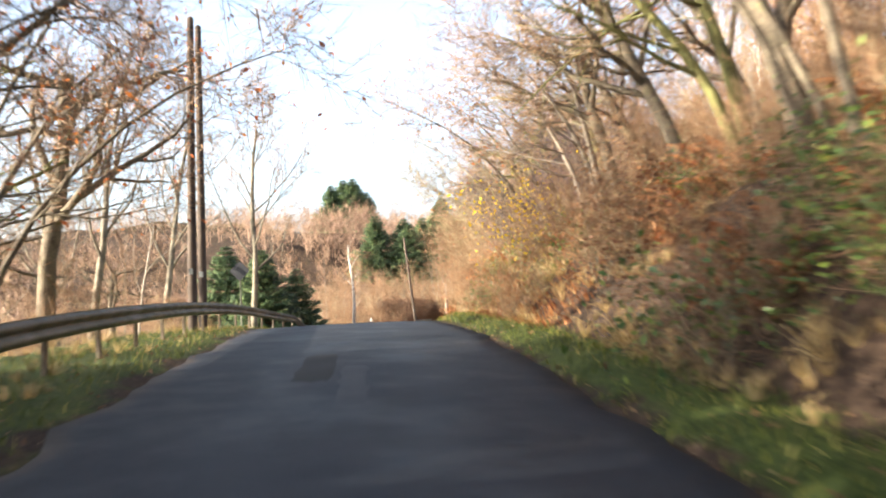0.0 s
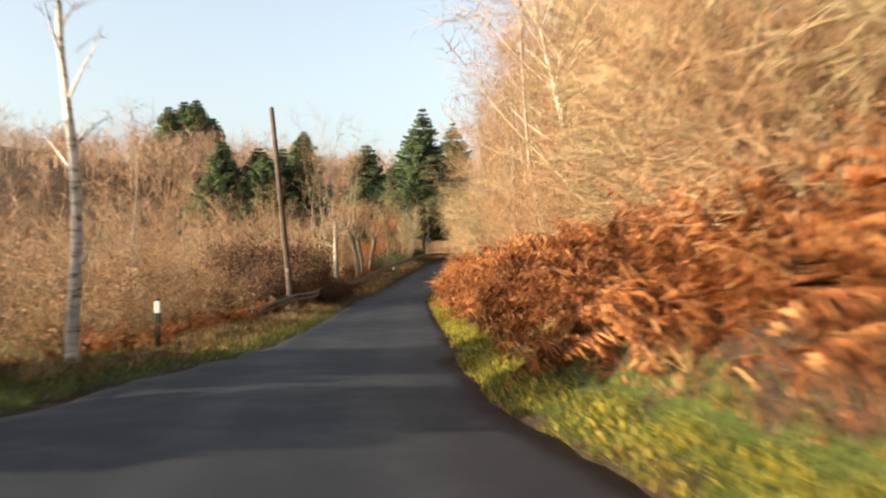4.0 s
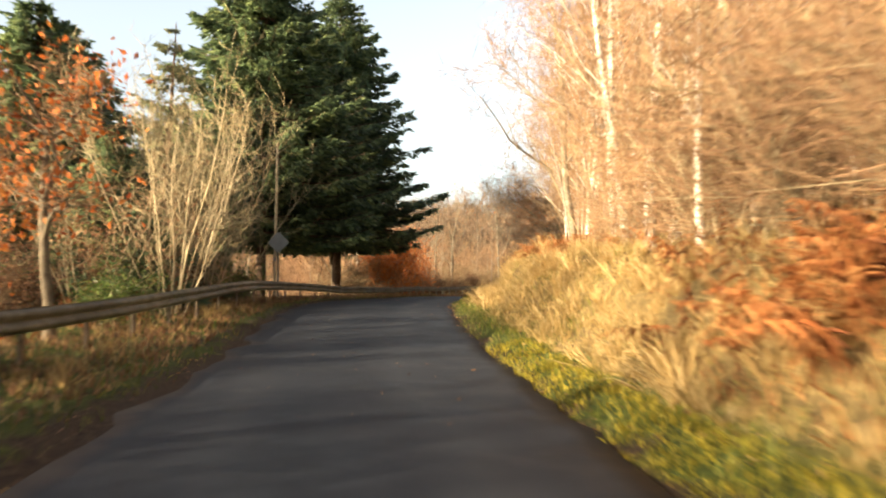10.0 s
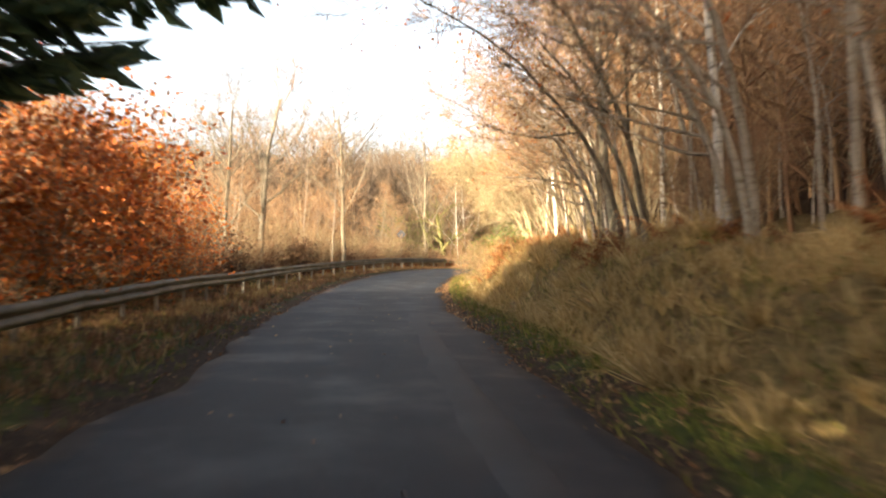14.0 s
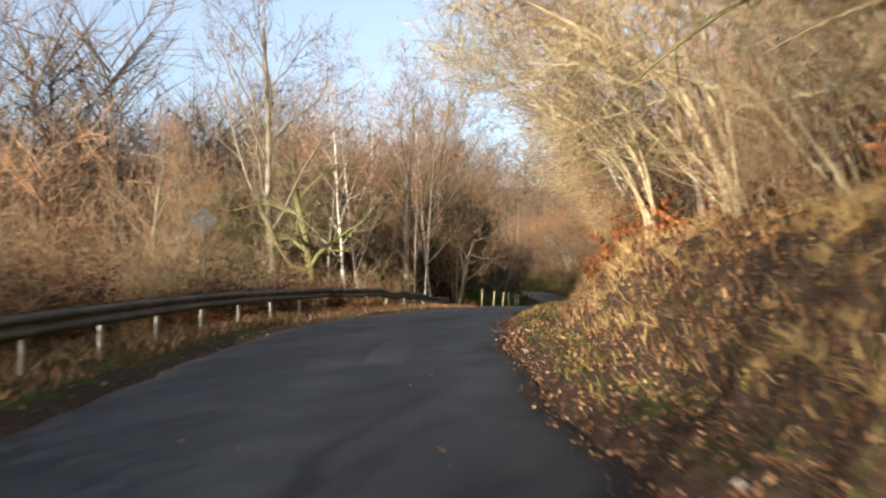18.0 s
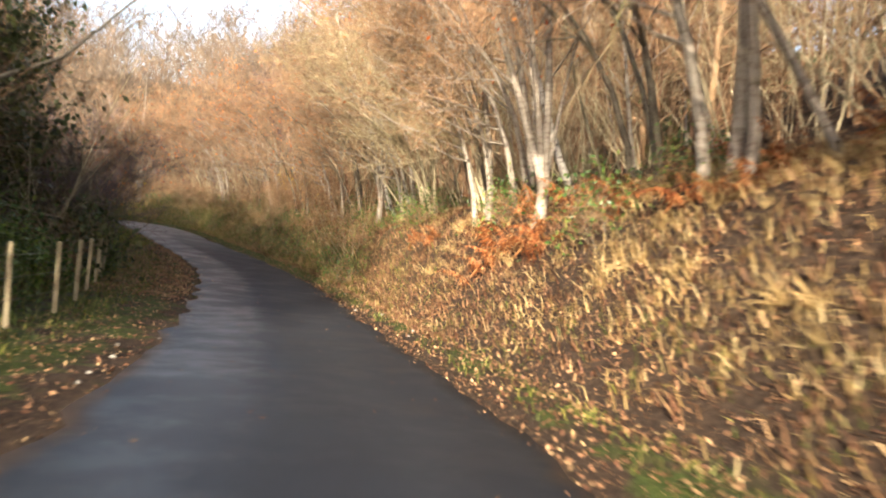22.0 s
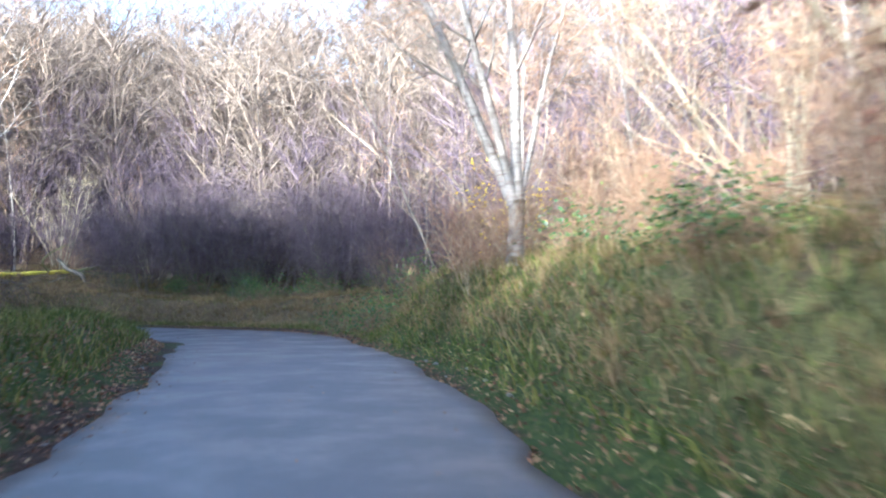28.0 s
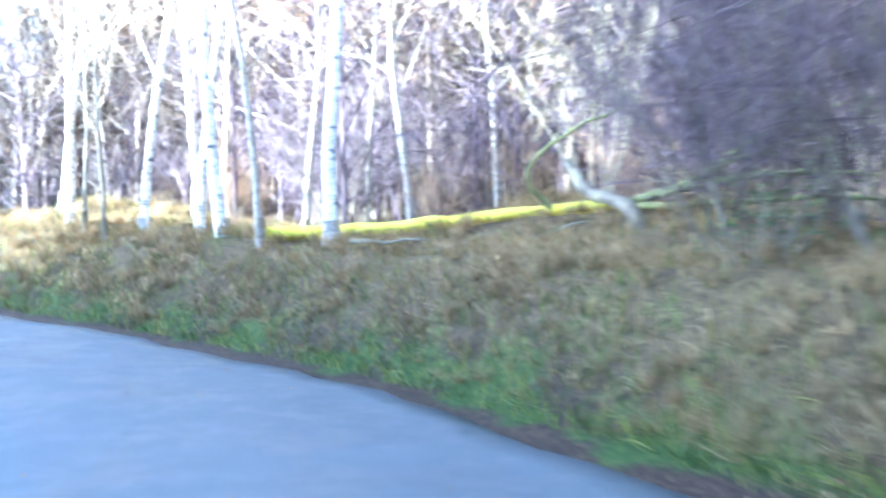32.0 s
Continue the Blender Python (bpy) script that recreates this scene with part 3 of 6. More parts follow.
attribute(me, "green", np.where(gl > 0, _rightgreen(gs) - (0.75 - 0.45 * smooth(258, 270, gs)) * smooth(0.7, 1.8, _r) - 0.45 * smooth(0.35, 0.0, _r) - 0.6 * smooth(312, 318, gs) * smooth(330, 325, gs) * smooth(2.2, 0.8, _r), _leftgreen(gs) - 0.3 * smooth(3, 8, _l) - 0.5 * smooth(0.5, 0.0, _l)))

attribute(me, "straw", np.where(gl > 0, smooth(0.6, 1.4, _r) * smooth(14, 9, _r) * np.maximum(smooth(108, 116, gs) * smooth(203, 195, gs), smooth(256, 266, gs) * 0.4), 0.0))

S_ROAD = np.arange(-15, 357.6, 0.5)
_u = np.linspace(0, 1, 15)
_wob = 0.10 * bumpy(S_ROAD, S_ROAD * 0, 3.1, 8) + 0.05 * bumpy(S_ROAD, S_ROAD * 0, 0.9, 9)
_wob2 = 0.10 * bumpy(S_ROAD, S_ROAD * 0, 2.7, 11) + 0.05 * bumpy(S_ROAD, S_ROAD * 0, 0.8, 12)
_el, _er = EDGE_L(S_ROAD) + _wob, EDGE_R(S_ROAD) + _wob2
ROAD_LAT = _el[:, None] + (_er - _el)[:, None] * _u[None]
ROAD_LAT = np.c_[_el - 0.06, ROAD_LAT, _er + 0.06]
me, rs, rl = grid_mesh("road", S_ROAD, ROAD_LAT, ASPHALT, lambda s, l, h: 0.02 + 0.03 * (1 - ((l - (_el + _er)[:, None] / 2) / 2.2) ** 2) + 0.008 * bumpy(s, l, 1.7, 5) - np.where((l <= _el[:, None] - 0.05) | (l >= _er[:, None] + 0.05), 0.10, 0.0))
road = tagged(new("road", me), "narrow worn asphalt lane with damp patches", "road", kind="structure")
attribute(me, "lat", rl)
attribute(me, "strip", np.maximum(smooth(-0.75, -0.45, rl + 0.25 * bumpy(rs, rs * 0, 14.0, 31)) * smooth(0.75, 0.45, rl + 0.25 * bumpy(rs, rs * 0, 14.0, 32)) * smooth(166, 176, rs) * smooth(206, 198, rs), 0.75 * smooth(-0.3, 0.05, rl + 0.2 * bumpy(rs, rs * 0, 9.0, 33)) * smooth(238, 246, rs) * smooth(292, 280, rs)))
# mask of the painted sky sheen on the road before the last bend
attribute(me, "pale", 0.85 * smooth(272, 296, rs))
attribute(me, "damp", smooth(228, 250, rs) * np.maximum(smooth(-0.1, -0.6, rl), smooth(276, 292, rs)))
attribute(me, "edge", np.maximum(smooth(0.5, 0.0, rl - _el[:, None]), np.maximum(0.8 * smooth(0.3, 0.0, _er[:, None] - rl), 0.72 * smooth(310, 316, rs) * smooth(329, 324, rs) * smooth(1.5, 0.9, _er[:, None] - rl))))


# ---------------- trees ----------------
def grow(limb, twig, tips, rng, p, d, length, r, lev, par):
    n = par["seg"][lev]
    pts, rad = [np.array(p, float)], [r]
    d = np.array(d, float)
    for i in range(n):
        d = unit(d + rng.normal(0, par["wob"][lev], 3) + np.array([0, 0, par["up"][lev]]))
        pts.append(pts[-1] + d * length / n)
        rad.append(r * (1 - (1 - par["tip"][lev]) * (i + 1) / n))
    tube(limb, pts, rad, par["sides"][lev], lev == 0)
    pts, rad = np.array(pts), np.array(rad)
    if lev < par["levels"]:
        k = par["kids"][lev]
        az = rng.uniform(0, 6.283)
        for j in range(k):
            f = par["from"][lev] + (1 - par["from"][lev]) * (j + rng.uniform(0, 1)) / k
            q = f * n
            i = min(int(q), n - 1)
            at = pts[i] + (pts[i + 1] - pts[i]) * (q - i)
            ax = unit(pts[i + 1] - pts[i])
            az += 2.4 + rng.normal(0, 0.4)
            u = unit(np.cross(ax, [0.3, 0.9, 0.2]))
            w = np.cross(ax, u)
            ang = par["ang"][lev] * rng.uniform(0.7, 1.25)
            nd = ax * math.cos(ang) + (u * math.cos(az) + w * math.sin(az)) * math.sin(ang)
            grow(limb, twig, tips, rng, at, nd, length * par["len"][lev] * (1.15 - 0.65 * f) * rng.uniform(0.75, 1.2), max(np.interp(q, range(n + 1), rad) * par["thin"][lev], 0.006), lev + 1, par)
    if lev >= par["twigfrom"]:
        m = par["twigs"]
        f = rng.uniform(0.15, 1.0, m) * n
        i = np.minimum(f.astype(int), n - 1)
        at = pts[i] + (pts[i + 1] - pts[i]) * (f - i)[:, None]
        ax = unit(pts[i + 1] - pts[i])
        td = unit(ax * 0.8 + rng.normal(0, 0.55, (m, 3)) + np.array([0, 0, par["twigup"]]))
        ln = par["twiglen"] * rng.uniform(0.4, 1.2, m)
        cones(twig, at, td, ln, par["twigr"] * rng.uniform(0.7, 1.2, m))
        # each twig carries two finer ones
        for g in (0.45, 0.75):
            slivers(twig, at + td * (ln * g)[:, None], unit(td + rng.normal(0, 0.5, (m, 3))), ln * 0.55, par["twigr"] * 0.75)
        tips.append(at + td * ln[:, None])


SHAPES = {
    "birch": dict(levels=2, seg=[8, 4, 2], wob=[0.045, 0.12, 0.2], up=[0.03, 0.05, -0.02], tip=[0.15, 0.2, 0.3], sides=[7, 3, 3], kids=[16, 4], ang=[0.75, 0.7], len=[0.34, 0.5], thin=[0.42, 0.55], twigs=8, twigfrom=1, twiglen=0.75, twigr=0.007, twigup=-0.1),
    "ash": dict(levels=3, seg=[7, 5, 4, 3], wob=[0.07, 0.15, 0.2, 0.25], up=[0.05, 0.08, 0.1, 0.1], tip=[0.35, 0.3, 0.3, 0.3], sides=[9, 6, 4, 3], kids=[12, 6, 4], ang=[0.7, 0.7, 0.7], len=[0.5, 0.5, 0.5], thin=[0.45, 0.55, 0.6], twigs=3, twigfrom=2, twiglen=0.55, twigr=0.009, twigup=0.15),
    "oak": dict(levels=3, seg=[5, 5, 4, 3], wob=[0.10, 0.24, 0.3, 0.3], up=[0.03, 0.04, 0.05, 0.05], tip=[0.6, 0.3, 0.3, 0.3], sides=[9, 6, 4, 3], kids=[8, 6, 4], ang=[0.95, 0.85, 0.8], len=[0.75, 0.55, 0.5], thin=[0.6, 0.55, 0.55], twigs=4, twigfrom=2, twiglen=0.5, twigr=0.008, twigup=0.05),
    "pollard": dict(levels=2, seg=[4, 6, 3], wob=[0.08, 0.08, 0.2], up=[0.02, 0.2, 0.1], tip=[0.8, 0.2, 0.3], sides=[9, 5, 3], kids=[10, 6], ang=[0.75, 0.5], len=[1.45, 0.35], thin=[0.28, 0.5], twigs=9, twigfrom=1, twiglen=0.75, twigr=0.008, twigup=0.2),
    "shoot": dict(levels=1, seg=[5, 2], wob=[0.12, 0.2], up=[0.02, 0.05], tip=[0.2, 0.3], sides=[3, 3], kids=[10], ang=[0.75], len=[0.36], thin=[0.45], twigs=5, twigfrom=0, twiglen=0.55, twigr=0.0045, twigup=0.1),
    "ivy": dict(levels=2, seg=[5, 4, 3], wob=[0.10, 0.24, 0.3], up=[0.03, 0.06, 0.05], tip=[0.4, 0.3, 0.3], sides=[7, 4, 3], kids=[12, 4], ang=[0.9, 0.85], len=[0.6, 0.5], thin=[0.5, 0.55], twigs=4, twigfrom=1, twiglen=0.6, twigr=0.009, twigup=0.05),
    "sapling": dict(levels=1, seg=[7, 4], wob=[0.06, 0.15], up=[0.02, 0.08], tip=[0.15, 0.25], sides=[5, 3], kids=[10], ang=[0.65], len=[0.34], thin=[0.5], twigs=7, twigfrom=1, twiglen=0.7, twigr=0.008, twigup=0.1),
}


def single(seed, kind, height, r, lean=0.0, start=None):
    rng = np.random.RandomState(seed)
    par = dict(SHAPES[kind])
    par["from"] = start or {"birch": [0.28, 0.2], "ash": [0.32, 0.25, 0.2], "oak": [0.45, 0.25, 0.2], "ivy": [0.15, 0.25], "pollard": [0.78, 0.3], "sapling": [0.25]}[kind]
    limb, twig, tips = Soup(), Soup(), []
    h0 = height * (0.45 if kind == "pollard" else 0.62 if kind in ("oak", "ivy") else 0.82 if kind == "ash" else 1.0)
    grow(limb, twig, tips, rng, (0, 0, -0.25), (lean, 0.0, 1.0), h0 + 0.25, r, 0, par)
    # root flare
    tube(limb, [(0, 0, -0.3), (0, 0, 0.05), (lean * 0.25, 0, 0.35)], [r * 1.7, r * 1.3, r * 1.02], 8)
    return limb, twig, np.vstack(tips)


def coppice(seed, stems, height, r, spread, kind="sapling", twigs=8, lean=(0.0, 0.0)):
    rng = np.random.RandomState(seed)
    par = dict(SHAPES[kind], twigs=twigs)
    par["from"] = [0.22]
    limb, twig, tips = Soup(), Soup(), []
    for k in range(stems):
        a = 6.283 * k / stems + rng.uniform(-0.5, 0.5)
        t = spread * rng.uniform(0.25, 1.1)
        grow(limb, twig, tips, rng, (0.18 * math.cos(a), 0.18 * math.sin(a), -0.2), (t * math.cos(a) + lean[0], t * math.sin(a) + lean[1], 1.0), height * rng.uniform(0.65, 1.05), r * rng.uniform(0.6, 1.1), 0, par)
    return limb, twig, np.vstack(tips)


def conifer(seed, height, r, reach, tiers, per, droop, material_count, low=0.05):
    """A spruce: a straight trunk, tiers of hanging boughs, each with many needled sprays."""
    rng = np.random.RandomState(seed)
    wood, green = Soup(), Soup()
    tube(wood, [(0, 0, -0.3), (0, 0, height * 0.5), (rng.normal(0, 0.1), rng.normal(0, 0.1), height)], [r, r * 0.55, 0.015], 8)
    for i in range(tiers):
        f = (i + rng.uniform(0, 0.8)) / tiers
        z = height * (low + (0.99 - low) * f)
        size = reach * (1 - f ** 1.25) ** 0.9 * (0.8 + 0.2 * min(1, f * 6)) + 0.12
        for k in range(per):
            a = 6.283 * (k + rng.uniform(-0.35, 0.35)) / per + i * 1.3
            ln = size * rng.uniform(0.55, 1.2)
            out = np.array([math.cos(a), math.sin(a), 0])
            side = np.array([-math.sin(a), math.cos(a), 0])
            q = np.linspace(0, 1, 5)
            pts = np.array([0, 0, z]) + out * (q * ln)[:, None] + np.array([0, 0, 1]) * (ln * (0.12 * q - droop * q ** 1.6 + 0.22 * q ** 4))[:, None]
            tube(wood, pts, np.linspace(0.03, 0.006, 5) * (0.5 + ln * 0.3), 3, False)
            m = int(material_count * (0.4 + ln * 0.55))
            g = rng.uniform(0.1, 1.0, m) ** 0.8
            at = np.array([np.interp(g, q, pts[:, c]) for c in range(3)]).T
            sgn = rng.choice([-1, 1], m)[:, None]
            off = (1.05 - g) * ln * 0.28 * rng.uniform(0, 1, m)
            at = at + side * sgn * off[:, None] + np.array([0, 0, -1.0]) * (off * 0.35)[:, None]
            dr = unit(out * 0.8 + side * sgn * rng.uniform(0.1, 1.0, (m, 1)) + np.array([0, 0, -0.35]) + rng.normal(0, 0.25, (m, 3)))
            sl = np.minimum(0.42, 0.16 + 0.09 * ln) * rng.uniform(0.6, 1.4, m)
            w = unit(np.cross(dr, [0, 0, 1.0])) * (sl * 0.17)[:, None]
            dn = np.array([0, 0, -1.0]) * (sl * 0.2)[:, None]
            v = np.stack([at, at + dr * (sl * 0.5)[:, None] - w + dn, at + dr * sl[:, None], at + dr * (sl * 0.5)[:, None] + w + dn], 1)
            fs = (np.arange(m) * 4)[:, None, None] + np.array([[0, 1, 2], [0, 2, 3]])[None]
            green.add(v, fs)
    return wood, green



class Kind:
    """One built tree or shrub; its copies stand in the wood."""
    def __init__(self, name, label, category, trunk, crown, extra=(), group="", low="trunk"):
        self.name, self.label, self.category, self.group, self.first = name, label, category, group, None
        self.parts = [(low, *trunk), ("crown", *crown), *extra]
        self.meshes = [(p, soup.mesh(name + "_" + p, mat, p in ("trunk", "rootstock"))) for p, soup, mat in self.parts]

    def put(self, m, label=""):
        if self.first is None:
            ob = thing(self.name, self.label, self.category, self.group, m=m)
            for p, me in self.meshes:
                o = part(p, me, ob)
                if p != "trunk":
                    o["kind"] = "stuff"
            self.first = ob
        else:
            ob = copy_thing(self.first, pose(0, 0, 0))
            ob.matrix_basis = m
        if label:
            ob["label"] = label
        return ob


def leaf_part(tips, count, size, seed, spread=0.25):
    rng = np.random.RandomState(seed)
    s = Soup()
    at = tips[rng.randint(0, len(tips), count)] + rng.normal(0, spread, (count, 3))
    leaves(s, at, size * rng.uniform(0.7, 1.3, count), rng)
    return s


def kind_single(name, label, seed, shape, h, r, bark, twigmat, lean=0.0, start=None, leafs=None):
    limb, twig, tips = single(seed, shape, h, r, lean, start)
    extra = [("foliage", leaf_part(tips, leafs[0], leafs[1], seed), leafs[2])] if leafs else []
    return Kind(name, label, "tree", (limb, bark), (twig, twigmat), extra, "woodland trees")


def kind_coppice(name, label, category, seed, stems, h, r, spread, bark, twigmat, twigs=8, leafs=None, lean=(0, 0), shape="sapling"):
    limb, twig, tips = coppice(seed, stems, h, r, spread, shape, twigs, lean)
    extra = [("foliage", leaf_part(tips, leafs[0], leafs[1], seed, leafs[3] if len(leafs) > 3 else 0.25), leafs[2])] if leafs else []
    return Kind(name, label, category, (limb, bark), (twig, twigmat), extra, "woodland shrubs", "rootstock")


birches = [kind_single("birch_tree", "slender white-barked birch with bare reddish twigs", 11 + k, "birch", 8.0 + 1.1 * k, 0.062 + 0.011 * k, (BIRCH_DULL, BIRCH_DULL, BIRCH, BIRCH)[k], TWIG_WARM, (0.05, -0.06, 0.1, 0.02)[k]) for k in range(4)]
hazels = [kind_coppice("hazel_coppice", "bare many-stemmed hazel coppice in low sun", "tree", 31 + k, 8 - k, 5.6 + 0.8 * k, 0.034, 0.42 + 0.1 * k, HAZELBARK, (TWIG_PALE, TWIG_WARM, TWIG_PALE)[k], 4) for k in range(3)]
poles = [kind_single("young_tree", "thin straight bare young tree", 51 + k, "sapling", 6.0 + 1.2 * k, 0.035 + 0.006 * k, (ASHBARK, HAZELBARK, BIRCH_DULL)[k], (TWIG_WARM, TWIG_PALE, TWIG_WARM)[k]) for k in range(3)]
ashes = [kind_single("ash_tree", "tall bare ash with rising grey limbs", 61 + k, "ash", 10.5 + k, 0.15, ASHBARK, (TWIG_WARM, TWIG_DARK)[k], (0.05, -0.08)[k]) for k in range(2)]
oaks = [kind_single("oak_tree", "bare gnarled oak with mossy dark limbs", 71 + k, "oak", 8.0, 0.17, (OAKBARK, MOSSBARK)[k], (TWIG_WARM, TWIG_DARK)[k]) for k in range(2)]
pollard = kind_single("pollard_tree", "bare pollarded tree with a ring of upright rods", 86, "pollard", 6.6, 0.2, OAKBARK, TWIG_WARM)
thickets = [kind_coppice("twig_thicket", "dense bare thicket of thin brown shoots", "shrub", 91 + k, 10, 2.6 + 0.5 * k, 0.0105, 0.55, (HAZELBARK, ASHBARK)[k], (TWIG_WARM, TWIG_PALE)[k], 9, shape="shoot") for k in range(2)]
plum = kind_coppice("blackthorn_thicket", "dense dark purple-brown blackthorn thicket", "shrub", 95, 16, 3.6, 0.02, 0.6, OAKBARK, TWIG_PLUM, 9, shape="shoot")
gold = kind_coppice("yellow_leaved_shrub", "shrub with the last bright yellow leaves", "shrub", 97, 7, 4.6, 0.025, 0.55, HAZELBARK, TWIG_WARM, 6, (380, 0.085, YELLOW))
copper = kind_coppice("beech_sapling", "young beech full of copper-coloured dead leaves", "shrub", 99, 12, 3.6, 0.028, 0.5, ASHBARK, TWIG_WARM, 6, (4600, 0.06, COPPER, 0.3))
evergreen = kind_coppice("holly_bush", "dark green leafy evergreen bush", "shrub", 101, 9, 2.3, 0.02, 0.5, OAKBARK, TWIG_DARK, 4, (3800, 0.052, IVY, 0.28), shape="shoot")
gorse = kind_coppice("bramble_bush", "low tangle of green bramble leaves", "shrub", 103, 9, 1.0, 0.008, 1.1, ASHBARK, TWIG_WARM, 4, (700, 0.05, IVY, 0.2), shape="shoot")
ivytree = kind_single("ivy_clad_tree", "dark tree overgrown with ivy leaves", 107, "ivy", 8.5, 0.17, OAKBARK, TWIG_DARK, leafs=(4600, 0.075, IVYDARK))
mound = kind_coppice("scrub_mound", "dense dark brown mound of dead scrub", "shrub", 109, 14, 2.1, 0.012, 0.75, ASHBARK, TWIG_DARK, 5, (5600, 0.05, DULLBROWN, 0.26), shape="shoot")
def candelabra_tree():
    """A pale trunk whose limbs run outwards and then straight up."""
    r = np.random.RandomState(83)
    limb, twig, tips = Soup(), Soup(), []
    tube(limb, [(0, 0, -0.3), (0, 0, 0.1), (0.04, 0.02, 1.2), (0.08, 0.0, 2.2), (0.06, 0.02, 3.9)], [0.27, 0.19, 0.165, 0.155, 0.08], 10)
    par = dict(SHAPES["sapling"], twigs=8, seg=[7, 3], wob=[0.1, 0.18], kids=[11], twiglen=0.8, twigr=0.006)
    par["from"] = [0.25]
    for k in range(9):
        a = 0.7 * k + r.uniform(-0.2, 0.2) + (0 if k < 5 else 0.35)
        z = 2.3 + 0.16 * k + r.uniform(-0.1, 0.1)
        out = np.array([math.cos(a), math.sin(a), 0.0]) * r.uniform(0.3, 1.7)
        rad = r.uniform(0.014, 0.036)
        p = np.array([[0.07, 0.0, z], [0.07, 0, z + 0.12], [0.07, 0, z + 0.35], [0.07, 0, z + 0.9]]) + out * np.array([[0.0], [0.45], [0.85], [1.0]])
        tube(limb, p, [rad * 1.35, rad * 1.2, rad * 1.1, rad], 6, False)
        grow(limb, twig, tips, r, p[-1], (out[0] * r.uniform(-0.1, 0.25), out[1] * r.uniform(-0.1, 0.25), 1.0), r.uniform(3.6, 6.8), rad, 0, par)
    return Kind("pollard_tree", "pale-barked tree whose limbs rise like a candelabra", "tree", (limb, BIRCH_DULL), (twig, TWIG_WARM), group="woodland trees")


def arching_tree(seed, stems, height, r, reach, bark, twigmat, twigs, label, name="arching_tree", leafs=None):
    """Stems that rise from one stool and bow far over to one side (local -x), with boughs held out flat."""
    rg = np.random.RandomState(seed)
    limb, twig, tips = Soup(), Soup(), []
    par = dict(SHAPES["ash"], levels=2, seg=[6, 5, 4], wob=[0.07, 0.13, 0.2], up=[0.0, 0.02, 0.03], tip=[0.3, 0.25, 0.3], kids=[0, 5], ang=[0.8, 0.7], len=[0.5, 0.5], thin=[0.5, 0.55], sides=[7, 4, 3], twigs=twigs, twigfrom=1, twiglen=0.7, twigr=0.0075, twigup=0.0)
    par["from"] = [0.2, 0.2]
    q = np.linspace(0, 1, 9)
    for k in range(stems):
        h, out, side = height * rg.uniform(0.7, 1.1), reach * rg.uniform(0.45, 1.15), rg.normal(0, 0.16)
        pts = np.stack([-out * q ** 1.7, h * side * q, h * (q - 0.28 * q ** 2.2)], 1) + rg.normal(0, 0.045, (9, 3)) * q[:, None]
        pts += np.array([rg.uniform(-0.2, 0.2), rg.uniform(-0.35, 0.35), -0.25])
        rad = r * rg.uniform(0.6, 1.15) * (1 - 0.86 * q)
        tube(limb, pts, rad, 8)
        for f in np.sort(rg.uniform(0.25, 0.98, 11)):
            at = np.array([np.interp(f, q, pts[:, c]) for c in range(3)])
            d = np.array([-0.9, 0, 0.35]) + rg.normal(0, 0.6, 3) * np.array([0.8, 1.2, 0.5])
            grow(limb, twig, tips, rg, at, unit(d), h * 0.42 * (1.15 - 0.6 * f) * rg.uniform(0.6, 1.2), max(0.006, 0.5 * float(np.interp(f, q, rad))), 1, par)
    tips = np.vstack(tips)
    extra = [("foliage", leaf_part(tips, leafs[0], leafs[1], seed), leafs[2])] if leafs else []
    return Kind(name, label, "tree", (limb, bark), (twig, twigmat), extra, "woodland trees")


archers = [arching_tree(201, 4, 7.5, 0.075, 4.2, HAZELBARK, TWIG_PALE, 5, "pale hazel stems bowing far out over the lane", "hazel_coppice"),
           arching_tree(202, 3, 8.5, 0.095, 4.8, BIRCH_DULL, TWIG_WARM, 5, "pale-stemmed birch clump leaning over the lane", "birch_tree"),
           arching_tree(203, 3, 8.0, 0.10, 4.6, OAKBARK, TWIG_WARM, 6, "dark crooked oak reaching over the lane", "oak_tree", (420, 0.05, COPPER)),
           arching_tree(204, 2, 9.5, 0.14, 4.4, MOSSBARK, TWIG_PALE, 6, "mossy old hazel arching over the lane", "hazel_coppice")]


def overhang(kind, s, lat, scale=1.0, jitter=25.0, label=""):
    """Stands an arching tree so that it bows over the lane."""
    return kind.put(stand(s, lat, heading(s) + (0 if lat > 0 else 180) + rng.uniform(-jitter, jitter), 0.1, scale), label)


candelabra = candelabra_tree()
leafoak = kind_single("oak_tree", "small oak keeping some rust-brown leaves", 113, "oak", 6.0, 0.10, OAKBARK, TWIG_WARM, leafs=(900, 0.075, COPPER))
leafy_thicket = kind_coppice("leafy_thicket", "arching shrub hung with withered brown leaves", "shrub", 117, 9, 3.0, 0.016, 0.9, HAZELBARK, TWIG_WARM, 4, (1300, 0.045, LITTER, 0.22), shape="shoot")
_w, _g = conifer(5, 20.0, 0.26, 6.0, 44, 10, 0.30, 54, 0.19)
spruce_tall = Kind("spruce_tree", "tall dark green spruce with drooping boughs", "tree", (_w, DARKBARK), (_g, NEEDLE))
_w, _g = conifer(6, 5.8, 0.12, 2.3, 28, 9, 0.25, 46)
spruce_small = Kind("young_spruce", "dense dark young spruce", "tree", (_w, DARKBARK), (_g, NEEDLE))
_w, _g = conifer(7, 12.0, 0.2, 2.9, 26, 6, 0.1, 34)
pine = Kind("pine_tree", "open pale grey-green pine", "tree", (_w, DARKBARK), (_g, NEEDLE_PALE))

rng = np.random.RandomState(2024)


